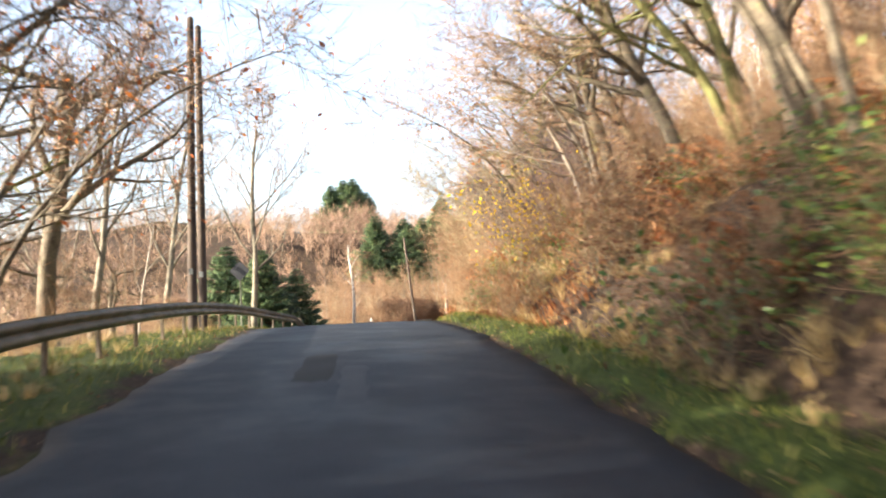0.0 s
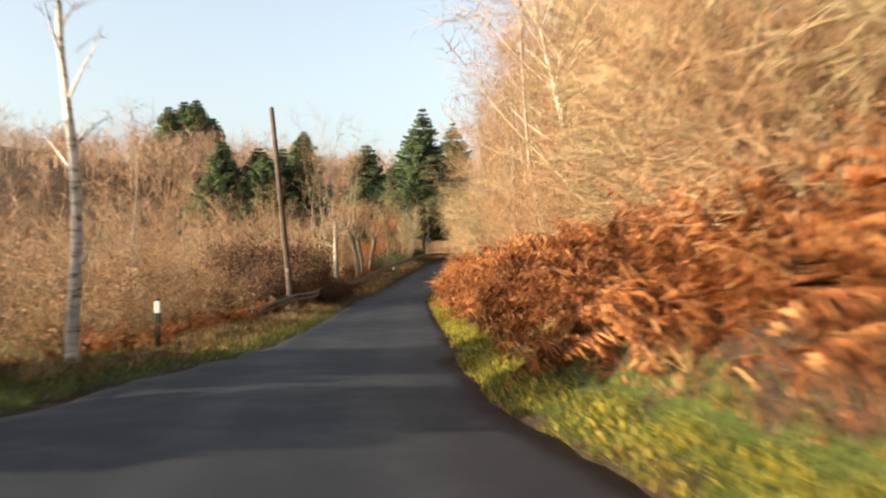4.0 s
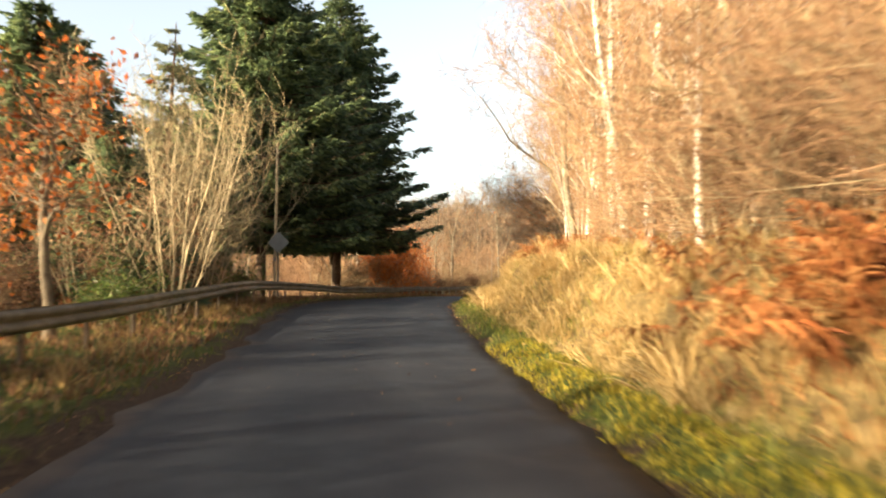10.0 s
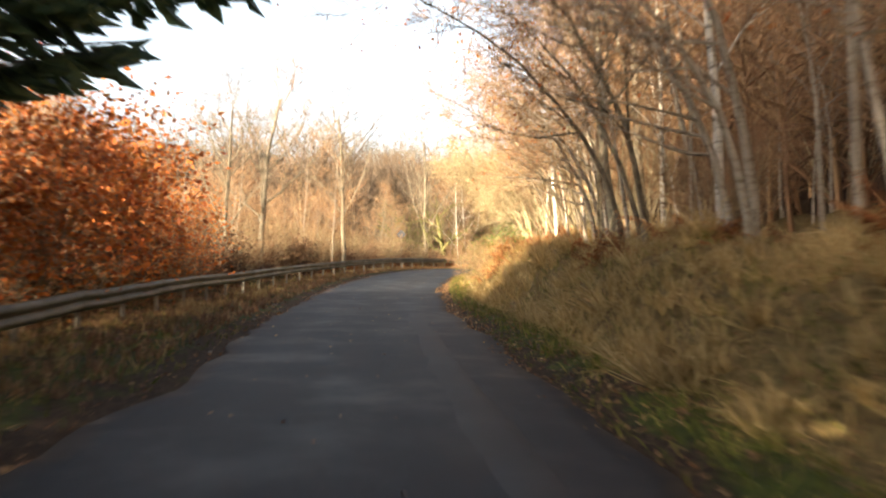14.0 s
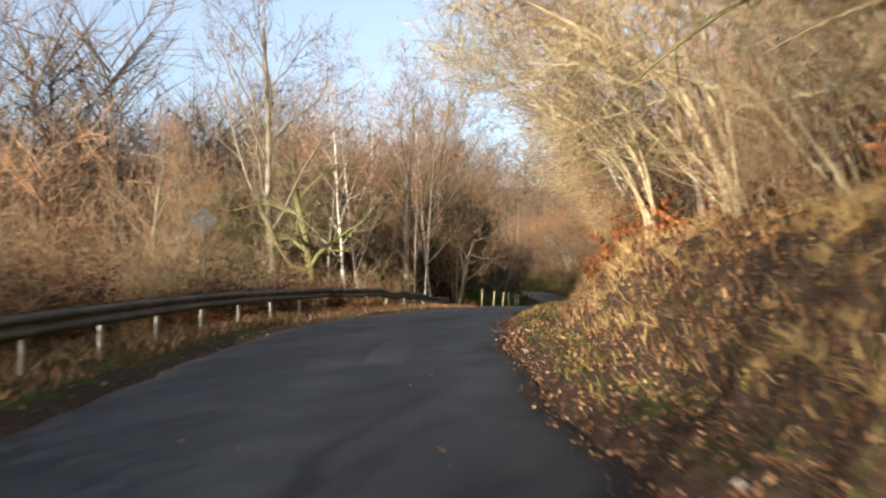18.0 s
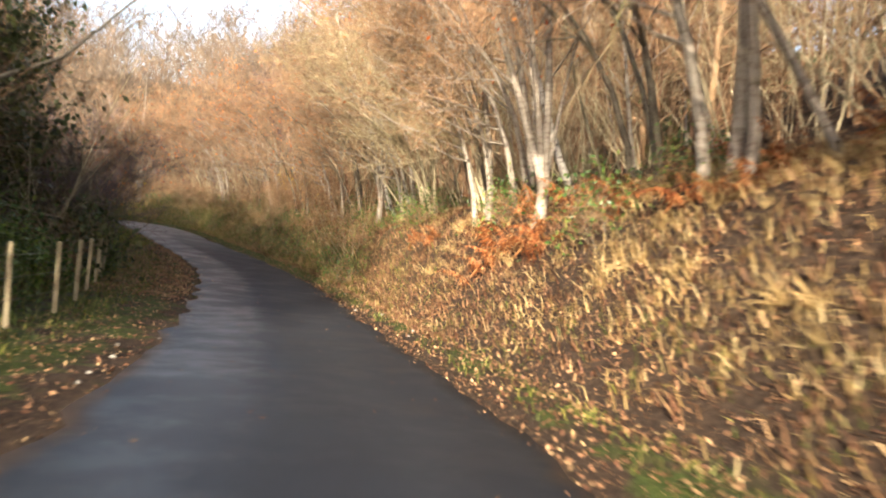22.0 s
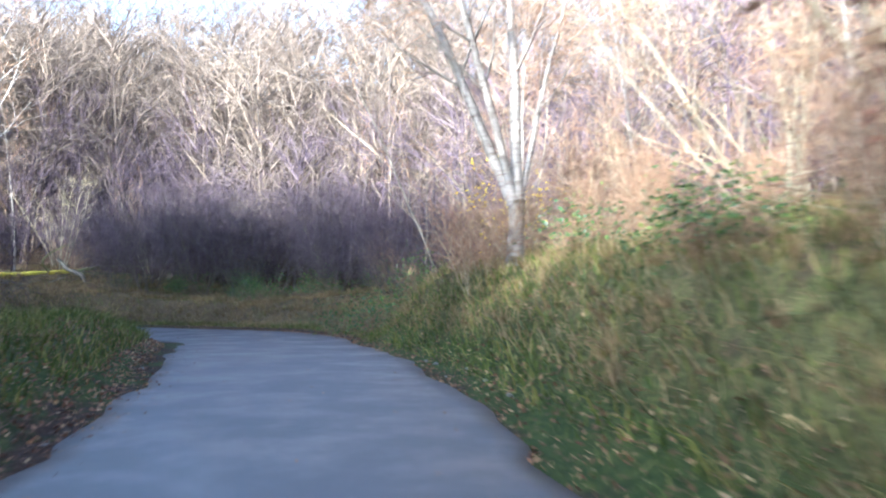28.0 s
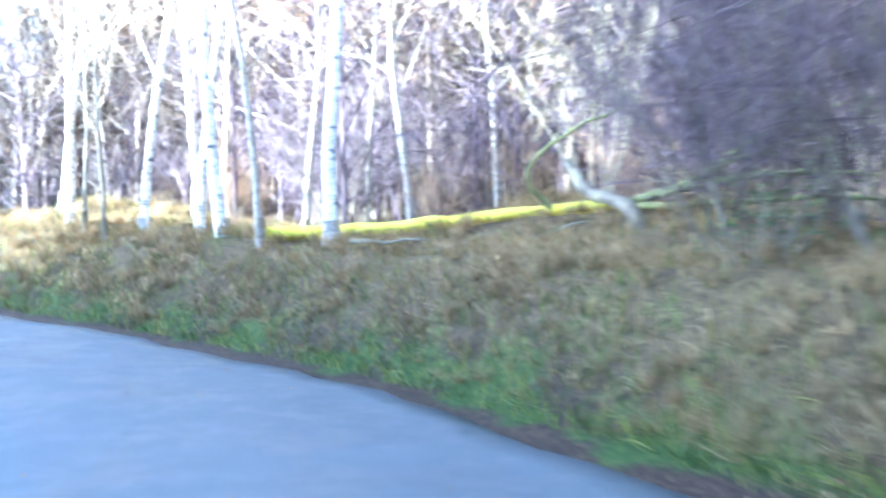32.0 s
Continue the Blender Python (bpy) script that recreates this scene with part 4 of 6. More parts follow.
def spot(kind, s, lat, turn=None, scale=1.0, lean=(0, 0), label="", sink=0.05):
    return kind.put(stand(s, lat, rng.uniform(0, 360) if turn is None else turn, sink, scale, lean), label)


# open places in front of the signs, where no scattered tree stands
CLEAR = [(205, 219, -7.4, -4.6), (134, 148, -6.3, -4.4), (26, 38, -7.0, -4.6), (48, 60, -7.4, -3.0)]


def wood(stretch, across, count, choice, gap=1.3, scale=(0.8, 1.15), leanout=0.0, keep=()):
    """Scatters trees of weighted kinds, no two closer than the gap."""
    kinds, weights = zip(*choice)
    weights = np.array(weights, float) / sum(weights)
    got, tries = list(keep), 0
    n0 = len(got)
    while len(got) - n0 < count and tries < count * 12:
        tries += 1
        s, lat = rng.uniform(*stretch), rng.uniform(*across)
        if any(a < s < b and c < lat < d for a, b, c, d in CLEAR):
            continue
        if got and min((s - a) ** 2 + (lat - b) ** 2 for a, b in got) < gap * gap:
            continue
        got.append((s, lat))
        k = kinds[rng.choice(len(kinds), p=weights)]
        hd = heading(s)
        # lean over the lane: down the bank
        tilt = leanout * rng.uniform(0.2, 1.3)
        m = stand(s, lat, hd, 0.08, rng.uniform(*scale)) @ pose(0, 0, 0, rng.normal(0, 3), -tilt if lat > 0 else tilt, 0) @ pose(0, 0, 0, 0, 0, rng.uniform(0, 360))
        k.put(m)


# --- named trees that stand by the lane ---
spot(ashes[0], 39.7, -6.2, 20, 1.1, label="large bare ash with pale lower trunk behind the crash barrier")
spot(oaks[0], 13.5, -6.8, 10, 1.3, label="dark spreading tree over the crash barrier")
spot(oaks[1], 17.5, -7.8, 80, 1.15)
spot(ashes[1], 11.0, -8.5, 140, 1.0)
spot(poles[0], 20.0, -8.2)
spot(oaks[0], 23.5, -9.6, 200, 0.9)
spot(poles[2], 30.0, -8.0)
spot(poles[0], 33.0, -9.5)
spot(spruce_small, 49.0, -8.0, 0, 1.0)
spot(spruce_small, 55.0, -7.8, 150, 0.85)
spot(spruce_small, 52.5, -9.2, 90, 0.95)
spot(spruce_small, 53.5, -12.0, 200, 1.2)
spot(birches[1], 66.5, -6.6, 40, 0.62, label="slim pale birch on the open verge")
spot(candelabra, 101.0, -5.1, 130, 1.12)
spot(poles[1], 101.4, -6.4)
spot(pollard, 109.8, -4.9, 10, 1.15)
spot(pollard, 113.0, -5.2, 75, 1.05)
spot(pollard, 118.0, -5.3, 175, 1.1)
spot(leafoak, 128.5, -5.3, 30, 1.0)
spot(copper, 124.5, -6.4, 30, 0.6, label="small shrub with rust-brown leaves by the barrier")
spot(evergreen, 123.5, -5.4, 30, 0.7)
spot(evergreen, 98.0, -6.4, 80, 0.6, label="round green bush beside the candelabra tree")
spot(hazels[0], 134.4, -4.9, 100, 1.15, label="pale upright hazel rods beside the barrier")
spot(hazels[0], 137.0, -5.6, 10, 1.05)
spot(evergreen, 131.0, -5.0, 60, 0.55, label="bright green leafy bush behind the barrier")
spot(spruce_tall, 155.0, -8.8, 0, 1.08)
spot(spruce_tall, 162.5, -7.0, 120, 1.0)
spot(pine, 149.0, -11.0, 30, 1.15)
spot(spruce_small, 137.5, -7.6, 30, 1.0)
for _s, _lat, _k in ((138.0, -6.6, 1.2), (140.5, -7.0, 1.35), (142.5, -6.8, 1.3), (144.5, -7.6, 1.4), (141.0, -8.4, 1.4), (147.5, -8.0, 1.3)):
    spot(hazels[0], _s, _lat, None, _k, label="pale upright hazel rods beside the barrier")
spot(evergreen, 146.0, -6.6, 80, 0.7)
for _s, _lat, _k in ((143.5, -12.5, 2.0), (140.0, -11.4, 1.9)):
    spot(spruce_small, _s, _lat, None, _k)
spot(evergreen, 150.0, -8.6, 80, 0.9)
for _s, _lat, _k in ((169.0, -5.7, 1.0), (172.5, -6.0, 1.15), (176.0, -6.2, 1.05), (179.5, -6.0, 0.8)):
    spot(copper, _s, _lat, None, _k)
spot(poles[0], 168.0, -6.8)
spot(ashes[0], 192.0, -6.2, 60, 0.95)
spot(ashes[1], 190.0, -7.2, 10, 0.8)
spot(ashes[1], 206.0, -6.0, 200, 1.0, label="bare leaning ash with a dark trunk behind the barrier")
spot(birches[0], 202.6, -5.6, 90, 0.9)
for _s, _lat, _k, _i in ((238.0, -13.0, 1.75, 0), (246.5, -13.0, 1.8, 0), (252.0, -16.0, 1.8, 1), (258.0, -11.0, 1.6, 0), (265.0, -13.0, 1.7, 1), (272.0, -12.0, 1.6, 0)):
    spot(oaks[_i], _s, _lat, None, _k, label="tall spreading bare oak above the scrub")
for _s, _lat, _k, _i in ((240.0, -7.4, 1.35, 0), (249.0, -8.6, 1.5, 1), (256.0, -7.8, 1.4, 0), (263.0, -9.5, 1.5, 1), (270.0, -8.0, 1.35, 0), (280.0, -9.0, 1.4, 0)):
    spot(ashes[_i], _s, _lat, None, _k)
for _s, _lat, _tilt in ((226.5, 5.2, 30), (233.0, 5.6, 34), (239.5, 5.4, 26), (246.0, 6.4, 30), (254.0, 6.2, 24), (262.0, 6.6, 28), (271.0, 6.4, 30), (279.0, 6.8, 26)):
    birches[int(_s) % 3 + 1].put(stand(_s, _lat, heading(_s), 0.1, 1.0) @ pose(0, 0, 0, rng.normal(0, 6), -_tilt, 0) @ pose(0, 0, 0, 0, 0, rng.uniform(0, 360)), "pale birch leaning far out over the lane")
spot(oaks[0], 22.0, -7.6, 40, 1.45, label="dark spreading tree over the crash barrier")
spot(ashes[1], 27.5, -8.6, 140, 1.0)
spot(birches[3], 242.6, -11.0, 10, 1.25, label="tall birch with a bright white trunk")
spot(birches[1], 246.0, -6.4, 70, 0.75)
spot(birches[0], 247.0, -6.8, 10, 0.9)
spot(oaks[1], 250.5, -7.0, 20, 1.0)
spot(birches[2], 197.3, 6.2, 200, 0.95)
for _s, _lat, _k, _i in ((136.5, 7.0, 0.9, 2), (138.0, 8.0, 1.0, 1), (139.2, 7.2, 0.9, 0), (145.2, 6.6, 0.8, 3), (147.5, 7.6, 1.0, 2), (150.6, 6.4, 0.9, 0), (153.4, 7.0, 1.0, 1), (158.0, 6.2, 0.9, 2)):
    spot(birches[_i], _s, _lat, None, _k)
for _s, _lat, _k in ((22.0, 4.3, 0.7), (312.5, 6.2, 0.55), (95.0, 6.5, 0.8), (104.0, 6.8, 0.7), (285.0, 6.5, 0.6)):
    spot(gold, _s, _lat, None, _k)

for _s, _lat, _k, _i in ((130.6, 5.6, 1.25, 3), (132.2, 6.6, 1.3, 3), (133.8, 5.9, 1.2, 2), (136.6, 6.3, 1.25, 3), (140.4, 6.0, 1.2, 2), (143.2, 6.5, 1.2, 3)):
    spot(birches[_i], _s, _lat, None, _k, label="bright white birch trunk above the golden bank")

# --- trees that bow over the lane from the bank ---
for _s, _lat, _i, _k in ((9.0, 5.4, 2, 1.05), (13.0, 6.2, 3, 1.0), (17.0, 5.0, 1, 0.8), (24.0, 5.4, 2, 0.85), (31.0, 5.6, 0, 0.9), (37.0, 6.2, 2, 0.9),
                         (44.0, 6.4, 0, 0.8), (163.0, 6.4, 2, 0.9), (168.5, 6.0, 1, 1.0), (174.0, 5.8, 2, 1.1), (180.0, 6.4, 1, 1.0), (186.0, 6.6, 2, 1.05), (193.0, 6.6, 2, 1.1),
                         (198.0, 5.6, 0, 1.0), (202.0, 5.2, 0, 1.0), (206.0, 5.8, 3, 0.9), (210.0, 5.0, 0, 1.1), (214.5, 5.6, 1, 1.0), (218.5, 5.0, 0, 1.1), (222.5, 5.6, 3, 1.0),
                         (230.0, 5.4, 3, 0.9), (234.0, 5.4, 1, 1.1), (238.0, 5.4, 0, 1.1), (242.0, 5.8, 2, 1.1), (246.5, 5.2, 1, 1.1), (250.0, 5.8, 2, 1.1),
                         (254.5, 5.2, 1, 1.0), (259.0, 5.6, 2, 1.1), (263.0, 5.4, 0, 1.1), (267.5, 5.8, 1, 1.1), (272.0, 5.2, 2, 1.1), (276.5, 5.8, 1, 1.1), (281.0, 5.4, 2, 1.1),
                         (286.0, 5.6, 1, 1.1), (290.0, 5.8, 2, 1.1), (295.0, 5.6, 1, 1.0), (299.5, 6.2, 2, 1.1)):
    overhang(archers[_i], _s, _lat, _k)
# boughs of the trees across the lane
for _s, _lat, _i, _k in ((272.0, -6.4, 2, 1.0), (286.0, -6.8, 2, 1.1), (8.0, -6.4, 2, 1.0), (15.0, -6.6, 2, 1.1)):
    overhang(archers[_i], _s, _lat, _k)

# --- the wood up the right-hand bank ---
wood((-12, 50), (4.8, 9.5), 70, [(hazels[1], 4), (poles[0], 2), (thickets[0], 4), (plum, 2), (oaks[0], 2), (oaks[1], 2)], 1.1, leanout=12)
wood((50, 128), (5.0, 12.0), 105, [(birches[0], 4), (birches[1], 3), (birches[2], 1), (poles[0], 2), (poles[2], 2), (hazels[1], 4)], 1.2, leanout=9)
wood((30, 132), (4.8, 7.5), 84, [(thickets[0], 3), (thickets[1], 1)], 0.9, (1.3, 2.0), leanout=14)
wood((128, 186), (5.6, 13.0), 62, [(birches[0], 2), (birches[1], 3), (birches[2], 2), (poles[2], 2), (thickets[0], 2), (hazels[1], 3), (oaks[0], 1)], 1.4, leanout=8)
wood((184, 197), (6.4, 12.0), 12, [(birches[0], 2), (hazels[1], 3), (birches[2], 1)], 1.3, leanout=12)
wood((197, 222), (5.4, 12.0), 26, [(hazels[0], 4), (hazels[1], 5), (hazels[2], 4), (birches[0], 3), (thickets[1], 2)], 1.2, leanout=22)
wood((222, 264), (6.0, 12.0), 40, [(hazels[0], 4), (hazels[2], 4), (birches[0], 3), (birches[1], 3), (poles[1], 2)], 1.2, leanout=20)
for _s, _lat, _i, _k in ((239.3, 4.7, 0, 0.95), (242.3, 4.6, 3, 0.75), (256.5, 4.9, 1, 0.9), (257.6, 5.4, 0, 0.9), (213.0, 4.3, 0, 0.8)):
    overhang(archers[_i], _s, _lat, _k, label="clump of pale sunlit stems on the leafy bank")
wood((262, 318), (5.0, 12.5), 64, [(birches[0], 1), (hazels[1], 3), (poles[0], 2), (oaks[0], 1), (thickets[0], 7), (leafy_thicket, 3)], 1.3, leanout=16)
wood((58, 132), (7.0, 10.5), 46, [(birches[0], 3), (birches[1], 3)], 1.4, (1.2, 1.5), leanout=6)
wood((134, 190), (6.0, 9.0), 20, [(birches[1], 2), (birches[2], 1), (birches[3], 1), (ashes[0], 1)], 1.8, (1.0, 1.3), leanout=6)
wood((-12, 322), (12.5, 24), 190, [(birches[1], 1), (birches[2], 1), (birches[3], 1), (poles[0], 3), (poles[2], 3), (hazels[1], 4)], 1.8, (0.9, 1.3))
wood((318, 352), (9, 26), 60, [(poles[0], 1), (plum, 6), (thickets[0], 2)], 1.6, (0.9, 1.2))

# --- the left-hand side ---
wood((-10, 40), (-16, -7.2), 30, [(poles[0], 2), (oaks[0], 1), (thickets[0], 3), (ashes[1], 1)], 1.5)
wood((54, 100), (-9.5, -5.4), 40, [(thickets[0], 3), (thickets[1], 3), (leafy_thicket, 1), (gorse, 1)], 1.0, (0.4, 0.65))
wood((54, 100), (-24, -9), 40, [(thickets[0], 4), (birches[0], 1), (hazels[1], 2)], 1.6, (0.6, 0.9))
wood((98, 148), (-26, -6.6), 64, [(thickets[0], 4), (poles[0], 2), (birches[0], 2), (hazels[1], 3), (oaks[0], 1)], 1.5, (0.7, 1.0))
wood((160, 238), (-22, -6.6), 100, [(birches[0], 2), (birches[1], 2), (poles[0], 3), (thickets[0], 5), (hazels[1], 3), (ashes[0], 1)], 1.3, (0.7, 1.05))
wood((236, 296), (-20, -5.4), 80, [(birches[0], 2), (oaks[0], 2), (oaks[1], 2), (poles[0], 2), (thickets[0], 4), (hazels[2], 2), (evergreen, 2)], 1.3, (0.8, 1.1))
wood((255, 297), (-9.5, -5.4), 28, [(evergreen, 3), (plum, 2)], 1.4, (1.0, 1.4))
for _s, _lat, _k in ((81.0, -5.6, 1.0), (83.5, -5.2, 1.1), (86.0, -5.6, 1.15), (88.5, -5.4, 1.0), (91.0, -5.8, 1.0), (94.0, -5.6, 0.85), (84.5, -7.6, 1.2), (89.0, -8.0, 1.2), (97.0, -6.6, 0.8), (75.5, -6.6, 0.6)):
    spot(mound, _s, _lat, None, _k)
for _s, _lat, _k in ((82.5, -3.0, 0.42), (84.5, -3.1, 0.5), (86.6, -3.0, 0.46), (88.6, -3.0, 0.42), (90.6, -3.0, 0.36), (80.5, -4.8, 0.8), (82.5, -4.9, 1.05), (85.2, -4.9, 1.15), (87.6, -5.0, 1.1), (90.0, -5.0, 0.9)):
    spot(mound, _s, _lat, None, _k, label="dense dark brown mound of dead scrub by the rail")
wood((100, 150), (-9.5, -5.6), 16, [(mound, 1), (leafy_thicket, 3)], 1.6, (0.7, 1.1))
for _s in np.arange(164, 237, 1.9):
    spot((mound, thickets[0], thickets[1])[int(_s) % 3], float(_s), -7.6 + 0.8 * rng.rand(), None, rng.uniform(0.95, 1.3), label="brown roadside scrub behind the crash barrier")
wood((162, 238), (-10, -6.6), 44, [(mound, 1), (thickets[0], 3), (leafy_thicket, 2)], 1.2, (0.7, 1.1))
wood((248, 262), (-22, -9), 20, [(ivytree, 1)], 1.7, (1.2, 1.55))
for _s, _lat, _k in ((248.5, -10.0, 1.4), (252.5, -9.6, 1.4), (257.0, -9.0, 1.4)):
    spot(ivytree, _s, _lat, None, _k)
for _s, _lat, _k, _i in ((232.0, -7.2, 1.0, 3), (235.5, -8.2, 1.15, 2), (237.5, -6.4, 0.95, 1), (241.0, -7.0, 1.05, 2), (244.5, -7.4, 1.0, 3)):
    spot(birches[_i], _s, _lat, None, _k, label="tall pale mossy-stemmed birch behind the barrier")
wood((230, 246), (-16, -8), 14, [(oaks[0], 1), (oaks[1], 2), (ashes[1], 1)], 1.8, (1.0, 1.4))
# ivy trees out of view beside the start, added to shade the right-hand bank
wood((-16, 6), (-16, -10.8), 13, [(ivytree, 1)], 2.0, (1.5, 1.9))
wood((166, 236), (-9.6, -6.8), 40, [(leafy_thicket, 4), (thickets[0], 2)], 1.2, (0.7, 1.05))
wood((300, 330), (-11, -6.8), 20, [(plum, 3), (evergreen, 1)], 1.5, (1.0, 1.5))
wood((250, 338), (-16, -8.6), 40, [(ivytree, 1)], 2.0, (0.75, 1.1))
for _s in np.arange(60, 80, 2.0):
    spot(leafy_thicket, float(_s), -6.4 - 1.2 * rng.rand(), None, rng.uniform(0.7, 0.9))
# hidden evergreens inside the last bend, added to keep the sun off it
wood((322, 352), (-16, -8.0), 22, [(ivytree, 2), (evergreen, 1)], 1.8, (0.9, 1.2))
wood((2, 34), (3.4, 5.4), 22, [(leafy_thicket, 1), (gorse, 3), (thickets[0], 3)], 0.9, (0.5, 0.8))
wood((197, 224), (4.6, 6.0), 9, [(leafy_thicket, 3), (gorse, 2)], 0.9, (0.45, 0.75), leanout=20)
wood((224, 262), (4.8, 6.4), 8, [(leafy_thicket, 1), (gorse, 1)], 1.2, (0.35, 0.6), leanout=20)
wood((262, 305), (3.4, 5.4), 16, [(leafy_thicket, 2), (gorse, 2)], 0.9, (0.5, 0.9), leanout=12)


# ---------------- undergrowth ----------------
def scatter(stretch, across, per_m2, seed, edge=None):
    """Random places (distance, across) on a strip; across is measured from the road's edge when edge is given."""
    r = np.random.RandomState(seed)
    n = int((stretch[1] - stretch[0]) * abs(across[1] - across[0]) * per_m2)
    s = r.uniform(*stretch, n)
    a = r.uniform(*across, n)
    lat = a if edge is None else (EDGE_R(s) + a if edge == "r" else EDGE_L(s) - a)
    return s, lat, r


def frond(rng, length):
    """A dead bracken frond: an arching stalk, broad at the foot, with pairs of narrow curled side leaves."""
    q = np.linspace(0, 1, 7)
    arch = rng.uniform(0.3, 0.85)
    pts = np.stack([length * (q * 0.2 + 0.42 * q ** 2), rng.normal(0, 0.05) * q, length * (0.9 * q - arch * 0.78 * q ** 2.3)], 1)
    s = Soup()
    tube(s, pts, np.linspace(0.006, 0.002, 7), 3, False)
    m = 24
    g = np.linspace(0.22, 0.99, m)
    at = np.array([np.interp(g, q, pts[:, c]) for c in range(3)]).T
    ax = unit(np.array([np.interp(np.minimum(g + 0.05, 1), q, pts[:, c]) for c in range(3)]).T - at + 1e-6)
    for sg in (-1, 1):
        w = length * (0.27 * (1.03 - g) ** 0.8 * smooth(0.18, 0.34, g) + 0.02) * rng.uniform(0.5, 1.1, m)
        out = unit(np.array([0, sg, 0]) + ax * 0.35 + np.array([0, 0, -0.75]) + rng.normal(0, 0.32, (m, 3)))
        b = unit(np.cross(out, ax + rng.normal(0, 0.3, (m, 3)))) * (length * 0.0062)
        b = b + ax * (length * 0.006)
        tip = at + out * w[:, None]
        mid = at + out * (w * 0.45)[:, None]
        dip = np.array([0, 0, -1.0]) * (w * 0.18)[:, None]
        v = np.stack([at, mid + b + dip * 0.4, tip + dip * 2.2, mid - b - dip * 0.2], 1)
        f = (np.arange(m) * 4)[:, None, None] + np.array([[0, 1, 2], [0, 2, 3]])[None]
        s.add(v, f)
    return s.arrays()


_fr = np.random.RandomState(77)
FRONDS = [frond(_fr, _fr.uniform(0.85, 1.25)) for _ in range(10)]


def strew(variants, places, turns, scales, tilts, rr):
    """Joins many turned and scaled copies of small meshes into one soup."""
    soup = Soup()
    pick = rr.randint(0, len(variants), len(places))
    for k, (v, f) in enumerate(variants):
        i = np.where(pick == k)[0]
        if not len(i):
            continue
        c, s_ = np.cos(turns[i]), np.sin(turns[i])
        ct, st = np.cos(tilts[i]), np.sin(tilts[i])
        x = v[None, :, 0] * ct[:, None] + v[None, :, 2] * st[:, None]
        z = -v[None, :, 0] * st[:, None] + v[None, :, 2] * ct[:, None]
        y = np.broadcast_to(v[None, :, 1], x.shape)
        sc = scales[i][:, None]
        out = np.stack([(x * c[:, None] - y * s_[:, None]) * sc + places[i, 0:1], (x * s_[:, None] + y * c[:, None]) * sc + places[i, 1:2], z * sc + places[i, 2:3]], -1)
        n, m = len(i), len(v)
        soup.add(out.reshape(-1, 3), (f[None] + (np.arange(n) * m)[:, None, None]).reshape(-1, 3))
    return soup


def bracken(stretch, across, per, seed, size=(0.65, 1.3), edge="r", label="rust-brown dead bracken fronds on the bank"):
    """Fronds rise in clumps and fall outwards, mostly towards the lane."""
    s, lat, r = scatter(stretch, across, per / 9.0, seed, edge)
    keep = bumpy(s, lat, 6.0, seed) > -1.1
    s, lat = s[keep], lat[keep]
    big = r.uniform(*size, len(s))
    n = r.randint(6, 13, len(s))
    i = np.repeat(np.arange(len(s)), n)
    down = np.radians(np.interp(s, np.arange(-15, 360, 5), [heading(float(q)) for q in np.arange(-15, 360, 5)])) + (math.pi if edge == "r" else 0.0)
    turn = np.where(r.rand(len(i)) < 0.4, down[i] + r.normal(0, 0.9, len(i)), r.uniform(0, 6.283, len(i)))
    si, li = s[i] + r.normal(0, 0.13, len(i)), lat[i] + r.normal(0, 0.13, len(i))
    soup = strew(FRONDS, where(si, li, -0.03), turn, big[i] * r.uniform(0.6, 1.1, len(i)), r.normal(0.05, 0.35, len(i)), r)
    return tagged(new("bracken", soup.mesh("bracken", BRACKEN)), label, "bracken", kind="stuff")


for k, (a, b, w0, w1, per, big) in enumerate([(4, 26, 1.6, 4.6, 6, 1.0), (26, 50, 1.3, 4.8, 21, 1.3), (50, 66, 0.95, 4.8, 26, 1.25), (66, 82, 0.9, 4.8, 28, 1.25), (82, 98, 0.9, 4.8, 28, 1.25), (98, 112, 0.95, 4.8, 25, 1.15), (112, 124, 1.2, 4.8, 16, 1.05), (124, 160, 2.2, 5.6, 6, 0.9), (160, 180, 2.4, 5.6, 4, 0.8), (180, 198, 1.6, 5.2, 9, 0.8), (196, 226, 2.0, 4.2, 4, 0.9), (232, 262, 1.8, 5.5, 4, 0.85)]):
    bracken((a, b), (w0, w1), per, 300 + k, (0.65 * big, 1.25 * big))
for k, (a, b, w0, w1, per) in enumerate([(56, 84, 2.3, 5.5, 12), (84, 122, 2.3, 4.6, 9), (122, 140, 2.3, 3.6, 3), (200, 226, 2.4, 4.4, 4), (226, 246, 2.6, 5.5, 4)]):
    bracken((a, b), (w0, w1), per, 340 + k, (0.55, 1.0), "l", "rust-brown dead bracken beyond the barrier")


def grass(name, label, material, stretch, across, edge, per, length, width, seed, bend=0.35, droop=0.0, clump=0.0):
    s, lat, r = scatter(stretch, across, per, seed, edge)
    if clump:
        keep = bumpy(s, lat, 1.6, seed + 1) + r.normal(0, 0.3, len(s)) > clump
        s, lat = s[keep], lat[keep]
    p = where(s, lat, -0.02)
    n = len(s)
    hd = np.radians(np.interp(s, np.arange(-15, 360, 5), [heading(float(q)) for q in np.arange(-15, 360, 5)]))
    sg = 1 if edge == "r" else -1
    toward = np.stack([-np.cos(hd) * sg, -np.sin(hd) * sg, 0 * hd], -1)
    d = unit(np.array([0, 0, 1.0]) + toward * droop + r.normal(0, 0.35, (n, 3)))
    soup = Soup()
    blades(soup, p, d, length * r.uniform(0.5, 1.3, n), width * r.uniform(0.7, 1.3, n), bend, r)
    return tagged(new(name, soup.mesh(name, material)), label, "grass", kind="stuff")


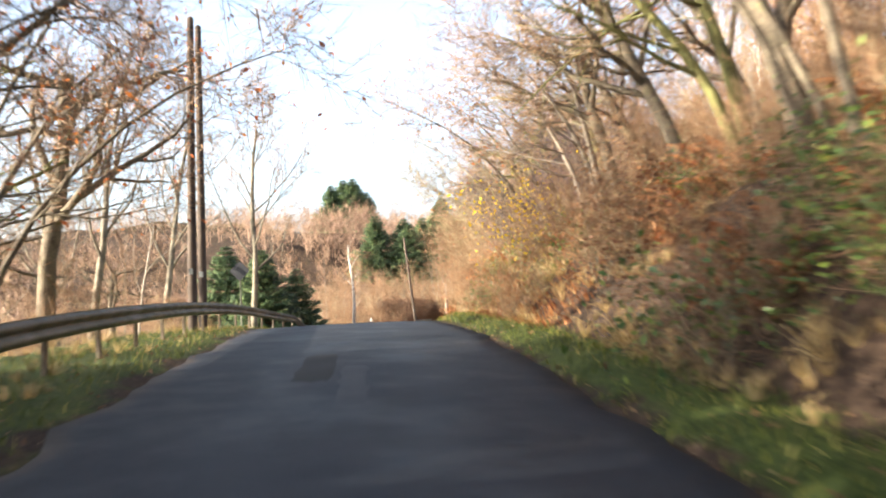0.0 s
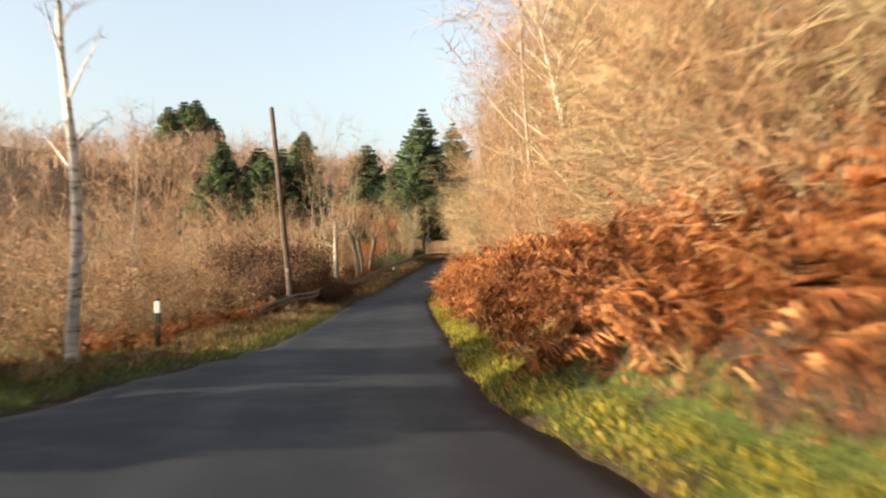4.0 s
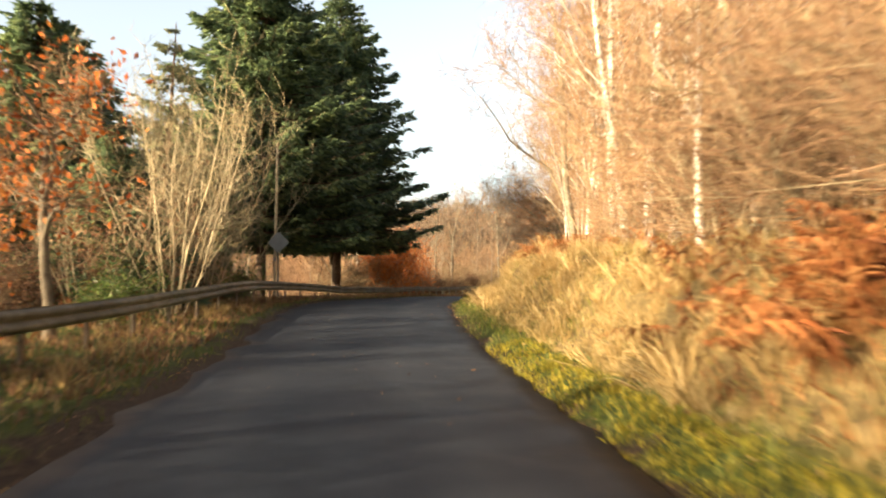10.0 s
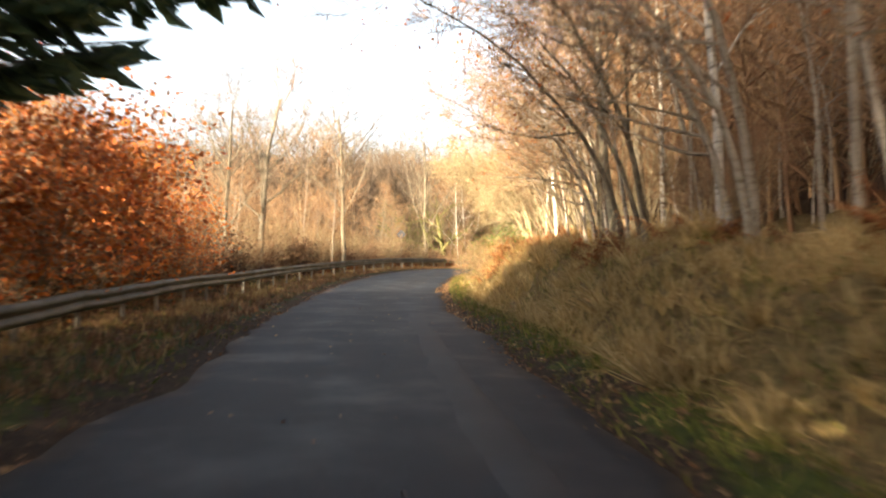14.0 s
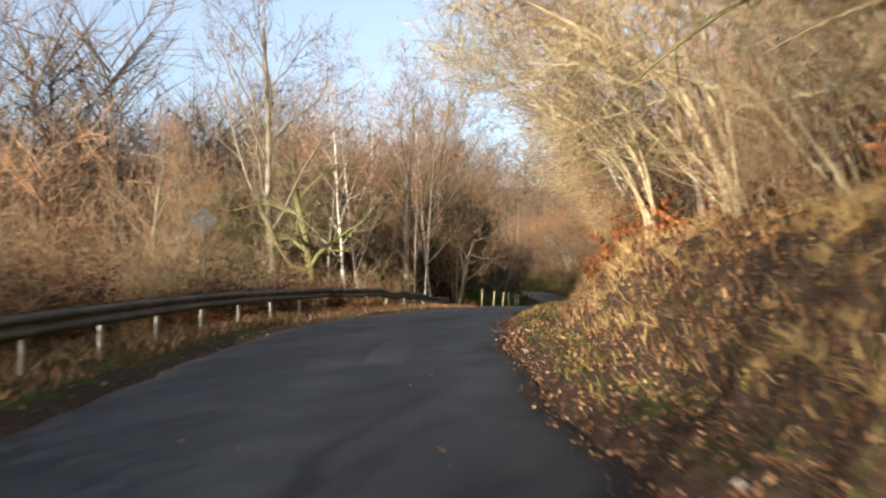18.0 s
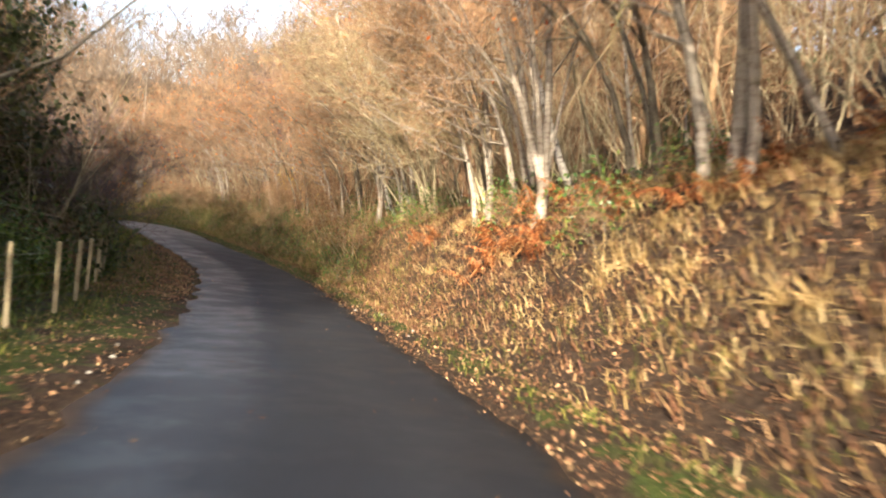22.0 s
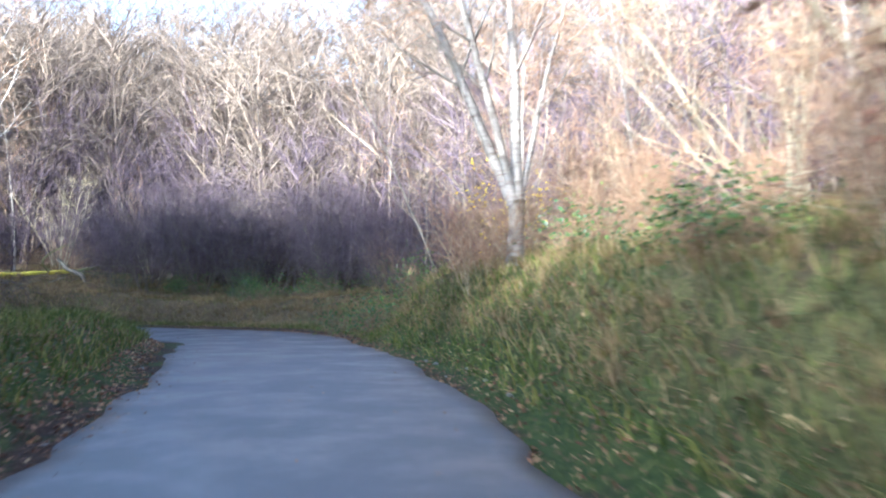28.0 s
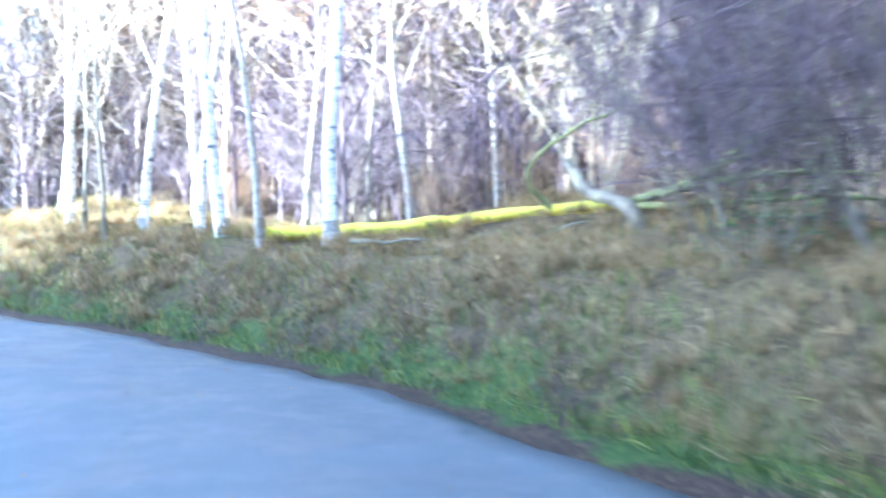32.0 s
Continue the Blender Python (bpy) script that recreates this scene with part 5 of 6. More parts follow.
for k, (a, b) in enumerate([(-12, 50), (50, 110), (110, 170)]):
    grass("verge_grass", "short green verge grass beside the lane", GRASS, (a, b), (0.05, 1.3), "r", 110, 0.14, 0.006, 400 + k, 0.4, 0.1, -0.6)
    grass("verge_grass", "short green grass under the barrier", GRASS, (a, b), (0.15, 2.6), "l", 45, 0.15, 0.006, 410 + k, 0.4, 0.1, -0.5)
for k, (a, b) in enumerate([(170, 230), (230, 290), (290, 356)]):
    grass("verge_grass", "short green verge grass beside the lane", GRASS, (a, b), (0.25, 1.9), "r", 70, 0.15, 0.006, 420 + k, 0.4, 0.1, -0.1 if k < 2 else -0.8)
    grass("verge_grass", "short green grass left of the lane", GRASS, (a, b), (1.1, 3.4), "l", 70, 0.17, 0.006, 430 + k, 0.4, 0.1, 0.5 if k < 1 else -0.4)
grass("verge_grass", "bright green grass on the verge of the passing place", GRASS, (36, 78), (0.1, 2.6), "l", 170, 0.13, 0.006, 440, 0.4, 0.1, -0.8)


def tuft(rng, n=34):
    """A tussock: long blades that spring from one root and fall outwards."""
    so = Soup()
    a = rng.uniform(0, 6.283, n)
    out = rng.uniform(0.15, 0.95, n)
    d = unit(np.stack([np.cos(a) * out, np.sin(a) * out, np.ones(n)], 1))
    root = np.stack([np.cos(a), np.sin(a), 0 * a], 1) * 0.06 * rng.uniform(0, 1, (n, 1))
    blades(so, root, d, rng.uniform(0.3, 0.75, n), 0.006, rng.uniform(0.4, 0.9), rng)
    return so.arrays()


_tf = np.random.RandomState(13)
TUFTS = [tuft(_tf) for _ in range(8)]


def tussocks(label, stretch, across, edge, per, seed, size=(0.5, 1.3), lean=0.35, gap=-0.4):
    s, lat, r = scatter(stretch, across, per, seed, edge)
    keep = bumpy(s, lat, 3.2, seed + 3) + r.normal(0, 0.35, len(s)) > gap
    s, lat = s[keep], lat[keep]
    down = np.radians(np.interp(s, np.arange(-15, 360, 5), [heading(float(q)) for q in np.arange(-15, 360, 5)])) + (math.pi if edge == "r" else 0.0)
    swell = 0.75 + 0.35 * bumpy(s, lat, 2.2, seed + 5)
    # banks past 255 m take the straw colour with shade painted in
    hay = STRAW if stretch[0] < 255 else STRAW_SHADED
    soup = strew(TUFTS, where(s, lat, -0.03), down + r.normal(0, 0.5, len(s)), np.clip(swell, 0.4, 1.4) * r.uniform(*size, len(s)), r.normal(lean, 0.25, len(s)), r)
    return tagged(new("straw_grass", soup.mesh("straw_grass", hay)), label, "grass", kind="stuff")


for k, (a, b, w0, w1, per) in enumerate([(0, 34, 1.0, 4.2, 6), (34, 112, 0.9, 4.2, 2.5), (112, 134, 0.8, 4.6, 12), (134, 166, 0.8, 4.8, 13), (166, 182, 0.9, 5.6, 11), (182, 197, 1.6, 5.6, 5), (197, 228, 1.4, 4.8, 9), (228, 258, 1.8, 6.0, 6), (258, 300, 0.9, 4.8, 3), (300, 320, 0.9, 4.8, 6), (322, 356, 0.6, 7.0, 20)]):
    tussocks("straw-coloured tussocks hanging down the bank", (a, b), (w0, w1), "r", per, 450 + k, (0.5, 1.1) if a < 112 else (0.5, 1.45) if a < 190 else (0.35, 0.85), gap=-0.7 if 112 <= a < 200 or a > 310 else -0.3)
for k, (a, b, w0, w1, per) in enumerate([(-12, 56, 0.8, 4.0, 3.5), (60, 150, 1.0, 3.4, 4.5), (150, 236, 1.3, 2.6, 5), (286, 312, 1.0, 3.4, 5)]):
    tussocks("dry pale tussocks along the barrier", (a, b), (w0, w1), "l", per, 470 + k, (0.4, 0.8), 0.15, 0.0)


def litter(stretch, across, edge, per, seed, size=0.031):
    s, lat, r = scatter(stretch, across, per, seed, edge)
    soup = Soup()
    leaves(soup, where(s, lat, 0.02), size * r.uniform(0.6, 1.3, len(s)), r, 0.55)
    return tagged(new("fallen_leaves", soup.mesh("fallen_leaves", LITTER)), "brown fallen leaves along the road's edge", "leaves", kind="stuff")


for k, (a, b, w0, w1, e, per) in enumerate([(130, 160, -0.1, 2.0, "r", 35), (160, 185, -0.2, 3.6, "r", 95), (185, 228, -0.25, 3.2, "r", 130), (228, 264, -0.25, 5.5, "r", 150), (262, 330, -0.25, 1.5, "r", 120), (140, 225, -0.1, 3.0, "l", 30), (225, 256, -0.35, 2.0, "l", 50), (256, 312, -0.5, 2.4, "l", 190), (-10, 130, 0.0, 1.5, "r", 10), (-10, 130, 0.0, 1.5, "l", 10)]):
    litter((a, b), (w0, w1), e, per, 500 + k)
# a scatter of leaves on the tarmac itself
_s, _lat, _r2 = scatter((120, 350), (-1.7, 1.6), 0.9, 520)
_so = Soup()
_pp = where(_s, _lat, 0.055, np.zeros_like(_s))
leaves(_so, _pp, 0.035 * _r2.uniform(0.6, 1.2, len(_s)), _r2, 0.85)
tagged(new("fallen_leaves", _so.mesh("fallen_leaves", LITTER)), "a few fallen leaves lying on the asphalt", "leaves", kind="stuff")

# brambles, low shrubs on the bank
for s0, s1, n in ((0, 40, 14), (185, 222, 12), (246, 262, 3), (262, 318, 26)):
    wood((s0, s1), (3.0, 5.2), n, [(gorse, 3), (thickets[0], 1)], 0.9, (0.6, 1.0))
wood((246, 292), (-6.4, -4.6), 14, [(gorse, 2), (evergreen, 1)], 1.2, (0.6, 0.9))

# ---------------- far woods ----------------
def far_tree(rng, h, n=12, m=110, fine=0.032):
    """A small bare tree for the distance: trunk, limbs and a cloud of twigs."""
    s = Soup()
    cones(s, np.array([[0, 0, 0.0]]), np.array([[0, 0, 1.0]]), h * 0.85, 0.075)
    z = rng.uniform(0.06, 0.8, n) * h
    a = rng.uniform(0, 6.283, n)
    d = unit(np.stack([np.cos(a), np.sin(a), rng.uniform(0.5, 1.5, n)], 1))
    ln = h * rng.uniform(0.2, 0.4, n)
    p = np.stack([0 * z, 0 * z, z], 1)
    cones(s, p, d, ln, 0.03)
    k = rng.randint(0, n, m)
    at = p[k] + d[k] * (ln[k] * rng.uniform(0.2, 1, m))[:, None]
    slivers(s, at, d[k] + rng.normal(0, 0.7, (m, 3)), h * 0.17 * rng.uniform(0.5, 1.3, m), fine)
    return s.arrays()


_ft = np.random.RandomState(9)
FARTREES = [far_tree(_ft, 8.0) for _ in range(6)]
MIDTREES = [far_tree(_ft, 8.5, 20, 300, 0.013) for _ in range(5)]


def far_wood(stretch, across, count, seed, material, scale=(0.7, 1.3), forms=FARTREES, label="bare russet woodland covering the far slope"):
    r = np.random.RandomState(seed)
    s, lat = r.uniform(*stretch, count), r.uniform(*across, count)
    soup = strew(forms, where(s, lat, -0.2), r.uniform(0, 6.283, count), r.uniform(*scale, count), r.normal(0, 0.09, count), r)
    return tagged(new("far_woodland", soup.mesh("far_woodland", material)), label, "woodland", kind="stuff")


far_wood((40, 420), (-70, -24), 900, 601, TWIG_HAZED, (0.5, 0.9))
far_wood((60, 600), (-150, -65), 1100, 602, TWIG_HAZED, (0.8, 1.3))
far_wood((60, 800), (-265, -150), 1300, 603, TWIG_HAZED, (1.0, 1.5))
far_wood((-20, 420), (22, 64), 900, 604, TWIG_WARM, (0.9, 1.4))
far_wood((345, 760), (10, 175), 2600, 605, TWIG_DARK, (0.9, 1.6))
far_wood((335, 430), (-60, -8), 260, 606, TWIG_DARK, (0.6, 1.1))
_mid = "bare brown trees massed behind the roadside"
far_wood((245, 315), (-18, -8.5), 130, 611, TWIG_WARM, (1.0, 1.6), MIDTREES, _mid)
far_wood((233, 318), (-42, -20), 230, 619, TWIG_DARK, (1.5, 2.1), MIDTREES, _mid)
far_wood((184, 232), (-34, -13), 110, 627, TWIG_WARM, (0.8, 1.15), MIDTREES, _mid)
far_wood((205, 340), (-125, -40), 1000, 620, TWIG_HAZED, (1.0, 1.5))
far_wood((58, 75), (-34, -14), 44, 621, TWIG_WARM, (0.4, 0.65), MIDTREES, _mid)
far_wood((100, 165), (-42, -13), 150, 612, TWIG_WARM, (0.5, 0.85), MIDTREES, _mid)
far_wood((140, 172), (-50, -27), 80, 613, TWIG_WARM, (0.7, 1.1), MIDTREES, _mid)
far_wood((-10, 304), (11, 24), 310, 614, TWIG_WARM, (1.0, 1.5), MIDTREES, _mid)
# this group stands unseen behind the start, added to block the low sun
far_wood((-90, 8), (-46, -9), 190, 616, TWIG_DARK, (0.9, 1.3), MIDTREES, _mid)
far_wood((345, 620), (95, 160), 900, 617, TWIG_DARK, (1.0, 1.7))
far_wood((290, 330), (26, 70), 200, 618, TWIG_DARK, (1.1, 1.7), MIDTREES, _mid)
far_wood((146, 196), (8.5, 24), 110, 628, TWIG_WARM, (1.2, 1.9), MIDTREES, _mid)
far_wood((196, 236), (9, 24), 90, 622, TWIG_WARM, (1.4, 2.1), MIDTREES, _mid)
far_wood((236, 298), (10, 24), 100, 623, TWIG_WARM, (1.2, 1.8), MIDTREES, _mid)
far_wood((327, 347), (60, 160), 500, 624, TWIG_DARK, (1.0, 1.7))
far_wood((300, 348), (16, 62), 520, 626, TWIG_DARK, (1.3, 2.0), MIDTREES, "dusky bare trees massed behind the bend")
far_wood((304, 350), (13, 24), 110, 625, TWIG_PLUM, (0.8, 1.3), MIDTREES, _mid)
far_wood((338, 372), (12, 45), 260, 629, TWIG_DARK, (1.4, 2.1), MIDTREES, _mid)
far_wood((336, 356), (7, 30), 90, 615, TWIG_PLUM, (0.6, 1.0), MIDTREES, _mid)
for _n, (_s, _lat) in enumerate([(262, -150), (266, -145), (270, -152), (275, -147), (280, -155), (360, -120), (366, -116), (384, -100), (205, -66), (208, -70), (212, -64), (216, -72), (203, -74), (222, -58), (226, -54)]):
    spot(spruce_small, _s, _lat, None, rng.uniform(3.0, 3.8), label="dark conifer on the far ridge")
grass("verge_grass", "thick green grass on the verge of the bend", GRASS, (300, 354), (0.3, 1.6), "r", 120, 0.22, 0.008, 481, 0.4, 0.2, -0.7)
grass("verge_grass", "thick green grass on the mound inside the bend", GRASS, (278, 330), (0.5, 4.5), "l", 160, 0.25, 0.008, 482, 0.4, 0.2, -0.7)

grass("verge_grass", "long green and withered grass on the shaded bank", GRASS, (284, 322), (0.5, 5.2), "r", 60, 0.30, 0.009, 483, 0.5, 0.35, -0.9)
grass("straw_grass", "withered straw grass among the green on the shaded bank", STRAW_SHADED, (286, 322), (0.8, 5.2), "r", 90, 0.36, 0.007, 484, 0.6, 0.4, 0.0)
grass("verge_grass", "rough green grass on the verge past the bend", GRASS, (318, 356), (0.3, 7.5), "r", 40, 0.30, 0.009, 485, 0.5, 0.3, -0.8)
grass("straw_grass", "matted withered grass on the bank of the bend", STRAW_SHADED, (320, 356), (0.9, 8.0), "r", 190, 0.34, 0.008, 486, 0.7, 0.4, -0.3)
grass("straw_grass", "sunlit golden grass on the leafy bank", STRAW, (222, 250), (1.6, 5.4), "r", 150, 0.32, 0.008, 493, 0.7, 0.5, -0.15)
grass("straw_grass", "golden withered grass covering the cut bank", STRAW, (110, 200), (0.8, 6.5), "r", 60, 0.34, 0.007, 487, 0.7, 0.5, -0.2)
grass("verge_grass", "olive grass low on the cut bank", GRASS, (126, 200), (0.3, 5.8), "r", 150, 0.24, 0.007, 488, 0.6, 0.4, 0.1)
grass("bracken_litter", "matted dead bracken covering the soil", BRACKEN, (14, 122), (1.0, 5.4), "r", 110, 0.32, 0.010, 489, 0.9, 0.5, -0.7)
grass("bracken_litter", "matted dead bracken and leaves on the eroded bank", LITTER, (178, 266), (1.2, 6.5), "r", 85, 0.26, 0.010, 490, 0.9, 0.5, -0.5)
grass("straw_grass", "thin withered grass on the eroded bank", STRAW, (196, 262), (1.0, 6.0), "r", 30, 0.30, 0.007, 491, 0.6, 0.4, 0.1)
grass("mossy_verge", "mossy grass along the foot of the bank, sunlight painted in as yellow", MOSSGRASS, (36, 128), (0.0, 0.9), "r", 430, 0.11, 0.007, 492, 0.5, 0.2, -0.5)
grass("bracken_litter", "matted dead bracken and leaves under the barrier", LITTER, (54, 236), (0.5, 3.6), "l", 85, 0.24, 0.010, 493, 0.9, 0.1, -0.35)
grass("verge_grass", "thin green grass on the shaded bank", GRASS, (256, 284), (0.6, 5.2), "r", 55, 0.26, 0.008, 494, 0.5, 0.35, 0.2)
grass("bracken_litter", "brown leaves and dead stalks matted on the shaded bank", LITTER, (250, 292), (0.5, 5.6), "r", 120, 0.24, 0.011, 495, 0.9, 0.5, -0.5)


# ---------------- crash barriers ----------------
def along(points, s):
    a = np.array(points, float)
    return np.interp(s, a[:, 0], a[:, 1])


DIP = keyed([(140, 0.0), (148, 0.08), (155, 0.22), (165, 0.22), (176, 0.0)])   # the barrier sags where the verge falls away


def channel_post(name, material):
    """A lipped channel post, 1.3 m long, 0.62 m of it above the verge, with a spacer block."""
    bm = bmesh.new()
    box(bm, (0.008, 0.11, 1.3), (0.025, 0, 0.0), 0, 0.002)
    box(bm, (0.05, 0.008, 1.3), (0, 0.051, 0.0), 0, 0.002)
    box(bm, (0.05, 0.008, 1.3), (0, -0.051, 0.0), 0, 0.002)
    return from_bm(name, bm, material)


def spacer_block():
    bm = bmesh.new()
    box(bm, (0.07, 0.09, 0.16), (0.06, 0, 0.52), 0, 0.006)
    return from_bm("spacer_block", bm, TIMBER)


def beam(name, s0, s1, latline, material, sink0=0.0, sink1=0.0):
    """One corrugated panel that follows the lane."""
    w = [(0.0, -0.155), (0.03, -0.13), (0.075, -0.105), (0.075, -0.055), (0.03, -0.02), (0.012, 0.0), (0.03, 0.02), (0.075, 0.055), (0.075, 0.105), (0.03, 0.13), (0.0, 0.155)]
    S = np.linspace(s0, s1, 6)
    lat = along(latline, S)
    drop = np.linspace(sink0, sink1, 6)
    x, y, z, tx, ty = lane(S)
    low = profile(S, lat) * 0.35 - DIP(S)
    v = []
    for back in (0.0, 0.006):
        for o, h in w:
            q = lat + 0.10 + o - back
            v.append(np.stack([x + ty * q, y - tx * q, z + low + 0.62 + h - drop], -1))
    v = np.array(v)
    m = len(w)
    f = []
    for i in range(5):
        for k in range(m - 1):
            a = k * 6 + i
            f.append((a, a + 1, a + 7, a + 6))
            c = (m + k) * 6 + i
            f.append((c, c + 6, c + 7, c + 1))
        for k, q in ((0, m), (m - 1, 2 * m - 1)):
            f.append((k * 6 + i, q * 6 + i, q * 6 + i + 1, k * 6 + i + 1))
    return mesh_of(name, v.reshape(-1, 3), np.array(f), material, False)


SPACER = spacer_block()
POST_PALE, POST_DARK = channel_post("barrier_post", POSTSTEEL), channel_post("barrier_post_dark", TIMBER)


def barrier(label, s0, s1, latline, pale_from, ramps):
    ob = thing("crash_barrier", label, "crash barrier")
    n = max(1, round((s1 - s0) / 4.6))
    cuts = np.linspace(s0, s1, n + 1)
    for a, b in zip(cuts[:-1], cuts[1:]):
        k0 = 0.55 if ramps[0] and a == s0 else 0.0
        k1 = 0.55 if ramps[1] and b == s1 else 0.0
        part("rail_panel", beam("rail_panel", a, b + 0.06, latline, STEEL, k0, k1), ob)
    for s in np.arange(s0 + 0.4, s1, 2.3):
        if (ramps[0] and s < s0 + 2) or (ramps[1] and s > s1 - 2):
            continue
        lat = float(along(latline, s))
        x, y, z, tx, ty = (float(q) for q in lane(s))
        low = float(profile(s, lat))
        post = part("post", POST_PALE if s > pale_from else POST_DARK, ob)
        post.matrix_basis = pose(x + ty * lat, y - tx * lat, z + low * 0.35 - float(DIP(s)) + 0.08, 0, rng.normal(0, 1.0), heading(s))
        part("spacer_block", SPACER, post)
    return ob


barrier("weathered grey crash barrier along the grass verge", -10, 43.4, [(-15, -3.7), (15, -3.9), (28, -4.0), (43, -4.4)], 999, (False, True))
barrier("long mossy grey crash barrier on posts beside the lane", 71.5, 239, [(71, -5.2), (74.5, -4.2), (77.5, -3.4), (107, -3.9), (117, -4.2), (135, -4.2), (147, -4.7), (154, -4.7), (165, -4.3), (180, -4.5), (200, -4.4), (214, -4.7), (239, -5.2)], 163, (True, False))

# ---------------- fence ----------------
fence = thing("wire_fence", "row of weathered wooden fence posts with thin wire", "fence")
_line = [(240, -3.9), (252, -3.6), (263, -4.4), (271, -4.9)]
_bm = bmesh.new()
bmesh.ops.create_cone(_bm, cap_ends=True, segments=9, radius1=0.045, radius2=0.042, depth=1.5)
bmesh.ops.bevel(_bm, geom=[e for e in _bm.edges if all(v.co.z > 0.7 for v in e.verts)], offset=0.012, segments=1, affect="EDGES")
_post = from_bm("fence_post", _bm, HAZELBARK)
_tops = []
for _s in np.arange(241, 271, 2.6):
    _lat = float(along(_line, _s))
    _p = where(_s, _lat)
    _o = part("fence_post", _post, fence)
    _o.matrix_basis = pose(*_p.tolist(), rng.normal(0, 3), rng.normal(0, 3), rng.uniform(0, 360)) @ Matrix.Translation((0, 0, 0.38))
    _tops.append(_p)
for _h in (0.35, 0.65, 0.95):
    _so = Soup()
    tube(_so, np.array(_tops) + np.array([0, 0, _h]), np.full(len(_tops), 0.004), 4)
    part("wire", _so.mesh("wire", STEEL), fence)

# ---------------- poles, signs, markers ----------------
def telegraph_pole(s, lat, height, lean, label, tint=POLEWOOD, r=0.13):
    ob = thing("telegraph_pole", label, "pole", m=stand(s, lat, heading(s), 0.3, 1.0) @ pose(0, 0, 0, lean[0], lean[1], 0))
    so = Soup()
    tube(so, [(0, 0, 0), (0, 0, height * 0.5), (0, 0, height), (0, 0, height + 0.05)], [r, r * 0.87, r * 0.72, 0.03], 12)
    part("shaft", so.mesh("shaft", tint, True), ob)
    bm = bmesh.new()
    box(bm, (0.12, 0.01, 0.16), (0, -r - 0.005, 1.9), 0, 0.003)
    part("plate", from_bm("plate", bm, SIGNGREY), ob)
    return ob


telegraph_pole(25.4, -4.55, 9.3, (0, 0.5), "tall brown telegraph pole of a pair behind the barrier")
telegraph_pole(23.9, -4.5, 9.0, (0, 1.0), "tall brown telegraph pole of a pair, slightly leaning")
telegraph_pole(78.4, -4.1, 8.6, (0, -5.4), "leaning dark telegraph pole without wires")
telegraph_pole(147.6, -5.7, 6.6, (0, 0.0), "slim pale pole against the spruce", HAZELBARK, 0.07)


def diamond_sign(s, lat, top, side, plate, label, post_too=True):
    """A square plate set on its corner, on a thin post; its back shows a fixing channel."""
    base_z = float(profile(s, lat))
    x, y, z, tx, ty = (float(q) for q in lane(s))
    h = top - base_z - side * 0.7071
    ob = thing("road_sign", label, "road sign", m=pose(x + ty * lat, y - tx * lat, z + base_z, 0, 0, heading(s)))
    bm = bmesh.new()
    bmesh.ops.create_cube(bm, size=1.0, matrix=Matrix.Translation((0, -0.045, h)) @ Matrix.Rotation(radians(45), 4, "Y") @ Matrix.Diagonal((side, 0.006, side, 1)))
    bmesh.ops.bevel(bm, geom=[e for e in bm.edges if abs(e.verts[0].co.y - e.verts[1].co.y) > 0.003], offset=0.05, segments=3, affect="EDGES")
    part("plate", from_bm("plate", bm, plate), ob, "grey diamond-shaped plate")
    bm = bmesh.new()
    for dz in (-0.14, 0.14):
        box(bm, (side * 0.7, 0.018, 0.03), (0, -0.032, h + dz), 0, 0.003)
    part("fixing_channel", from_bm("fixing_channel", bm, STEEL), ob)
    so = Soup()
    tube(so, [(0, 0, -0.35), (0, 0, h + side * 0.5)], [0.035, 0.035], 10)
    part("post", so.mesh("post", STEEL, True), ob)
    return ob


# this plate's dark colour holds the shade of the trees beside it
diamond_sign(36.5, -6.0, 3.15, 0.62, SIGNDARK, "grey diamond-shaped road sign seen from behind, tree shade painted in")
diamond_sign(146.9, -5.35, 2.75, 0.62, SIGNGREY, "pale grey diamond-shaped sign beside a slim pole")
diamond_sign(218.2, -6.2, 2.95, 0.55, SIGNDARK, "dark diamond-shaped sign on a post in the scrub")


def marker(s, lat, height, label):
    """A flat verge marker with a white reflecting head."""
    ob = thing("verge_marker", label, "marker post", m=stand(s, lat, heading(s), 0.0))
    bm = bmesh.new()
    box(bm, (0.11, 0.05, height + 0.1), (0, 0, height / 2 - 0.25), 0, 0.012)
    part("stem", from_bm("stem", bm, BLACK), ob)
    bm = bmesh.new()
    box(bm, (0.118, 0.058, 0.24), (0, 0, height - 0.19), 0, 0.012)
    part("reflector_band", from_bm("reflector_band", bm, WHITE), ob)
    bm = bmesh.new()
    box(bm, (0.11, 0.05, 0.05), (0, 0, height - 0.05), 0, 0.012)
    part("cap", from_bm("cap", bm, BLACK), ob)


marker(59.8, -4.1, 1.0, "black and white verge marker at the passing place")
marker(118.6, -3.3, 0.75, "small black verge marker beside the barrier")

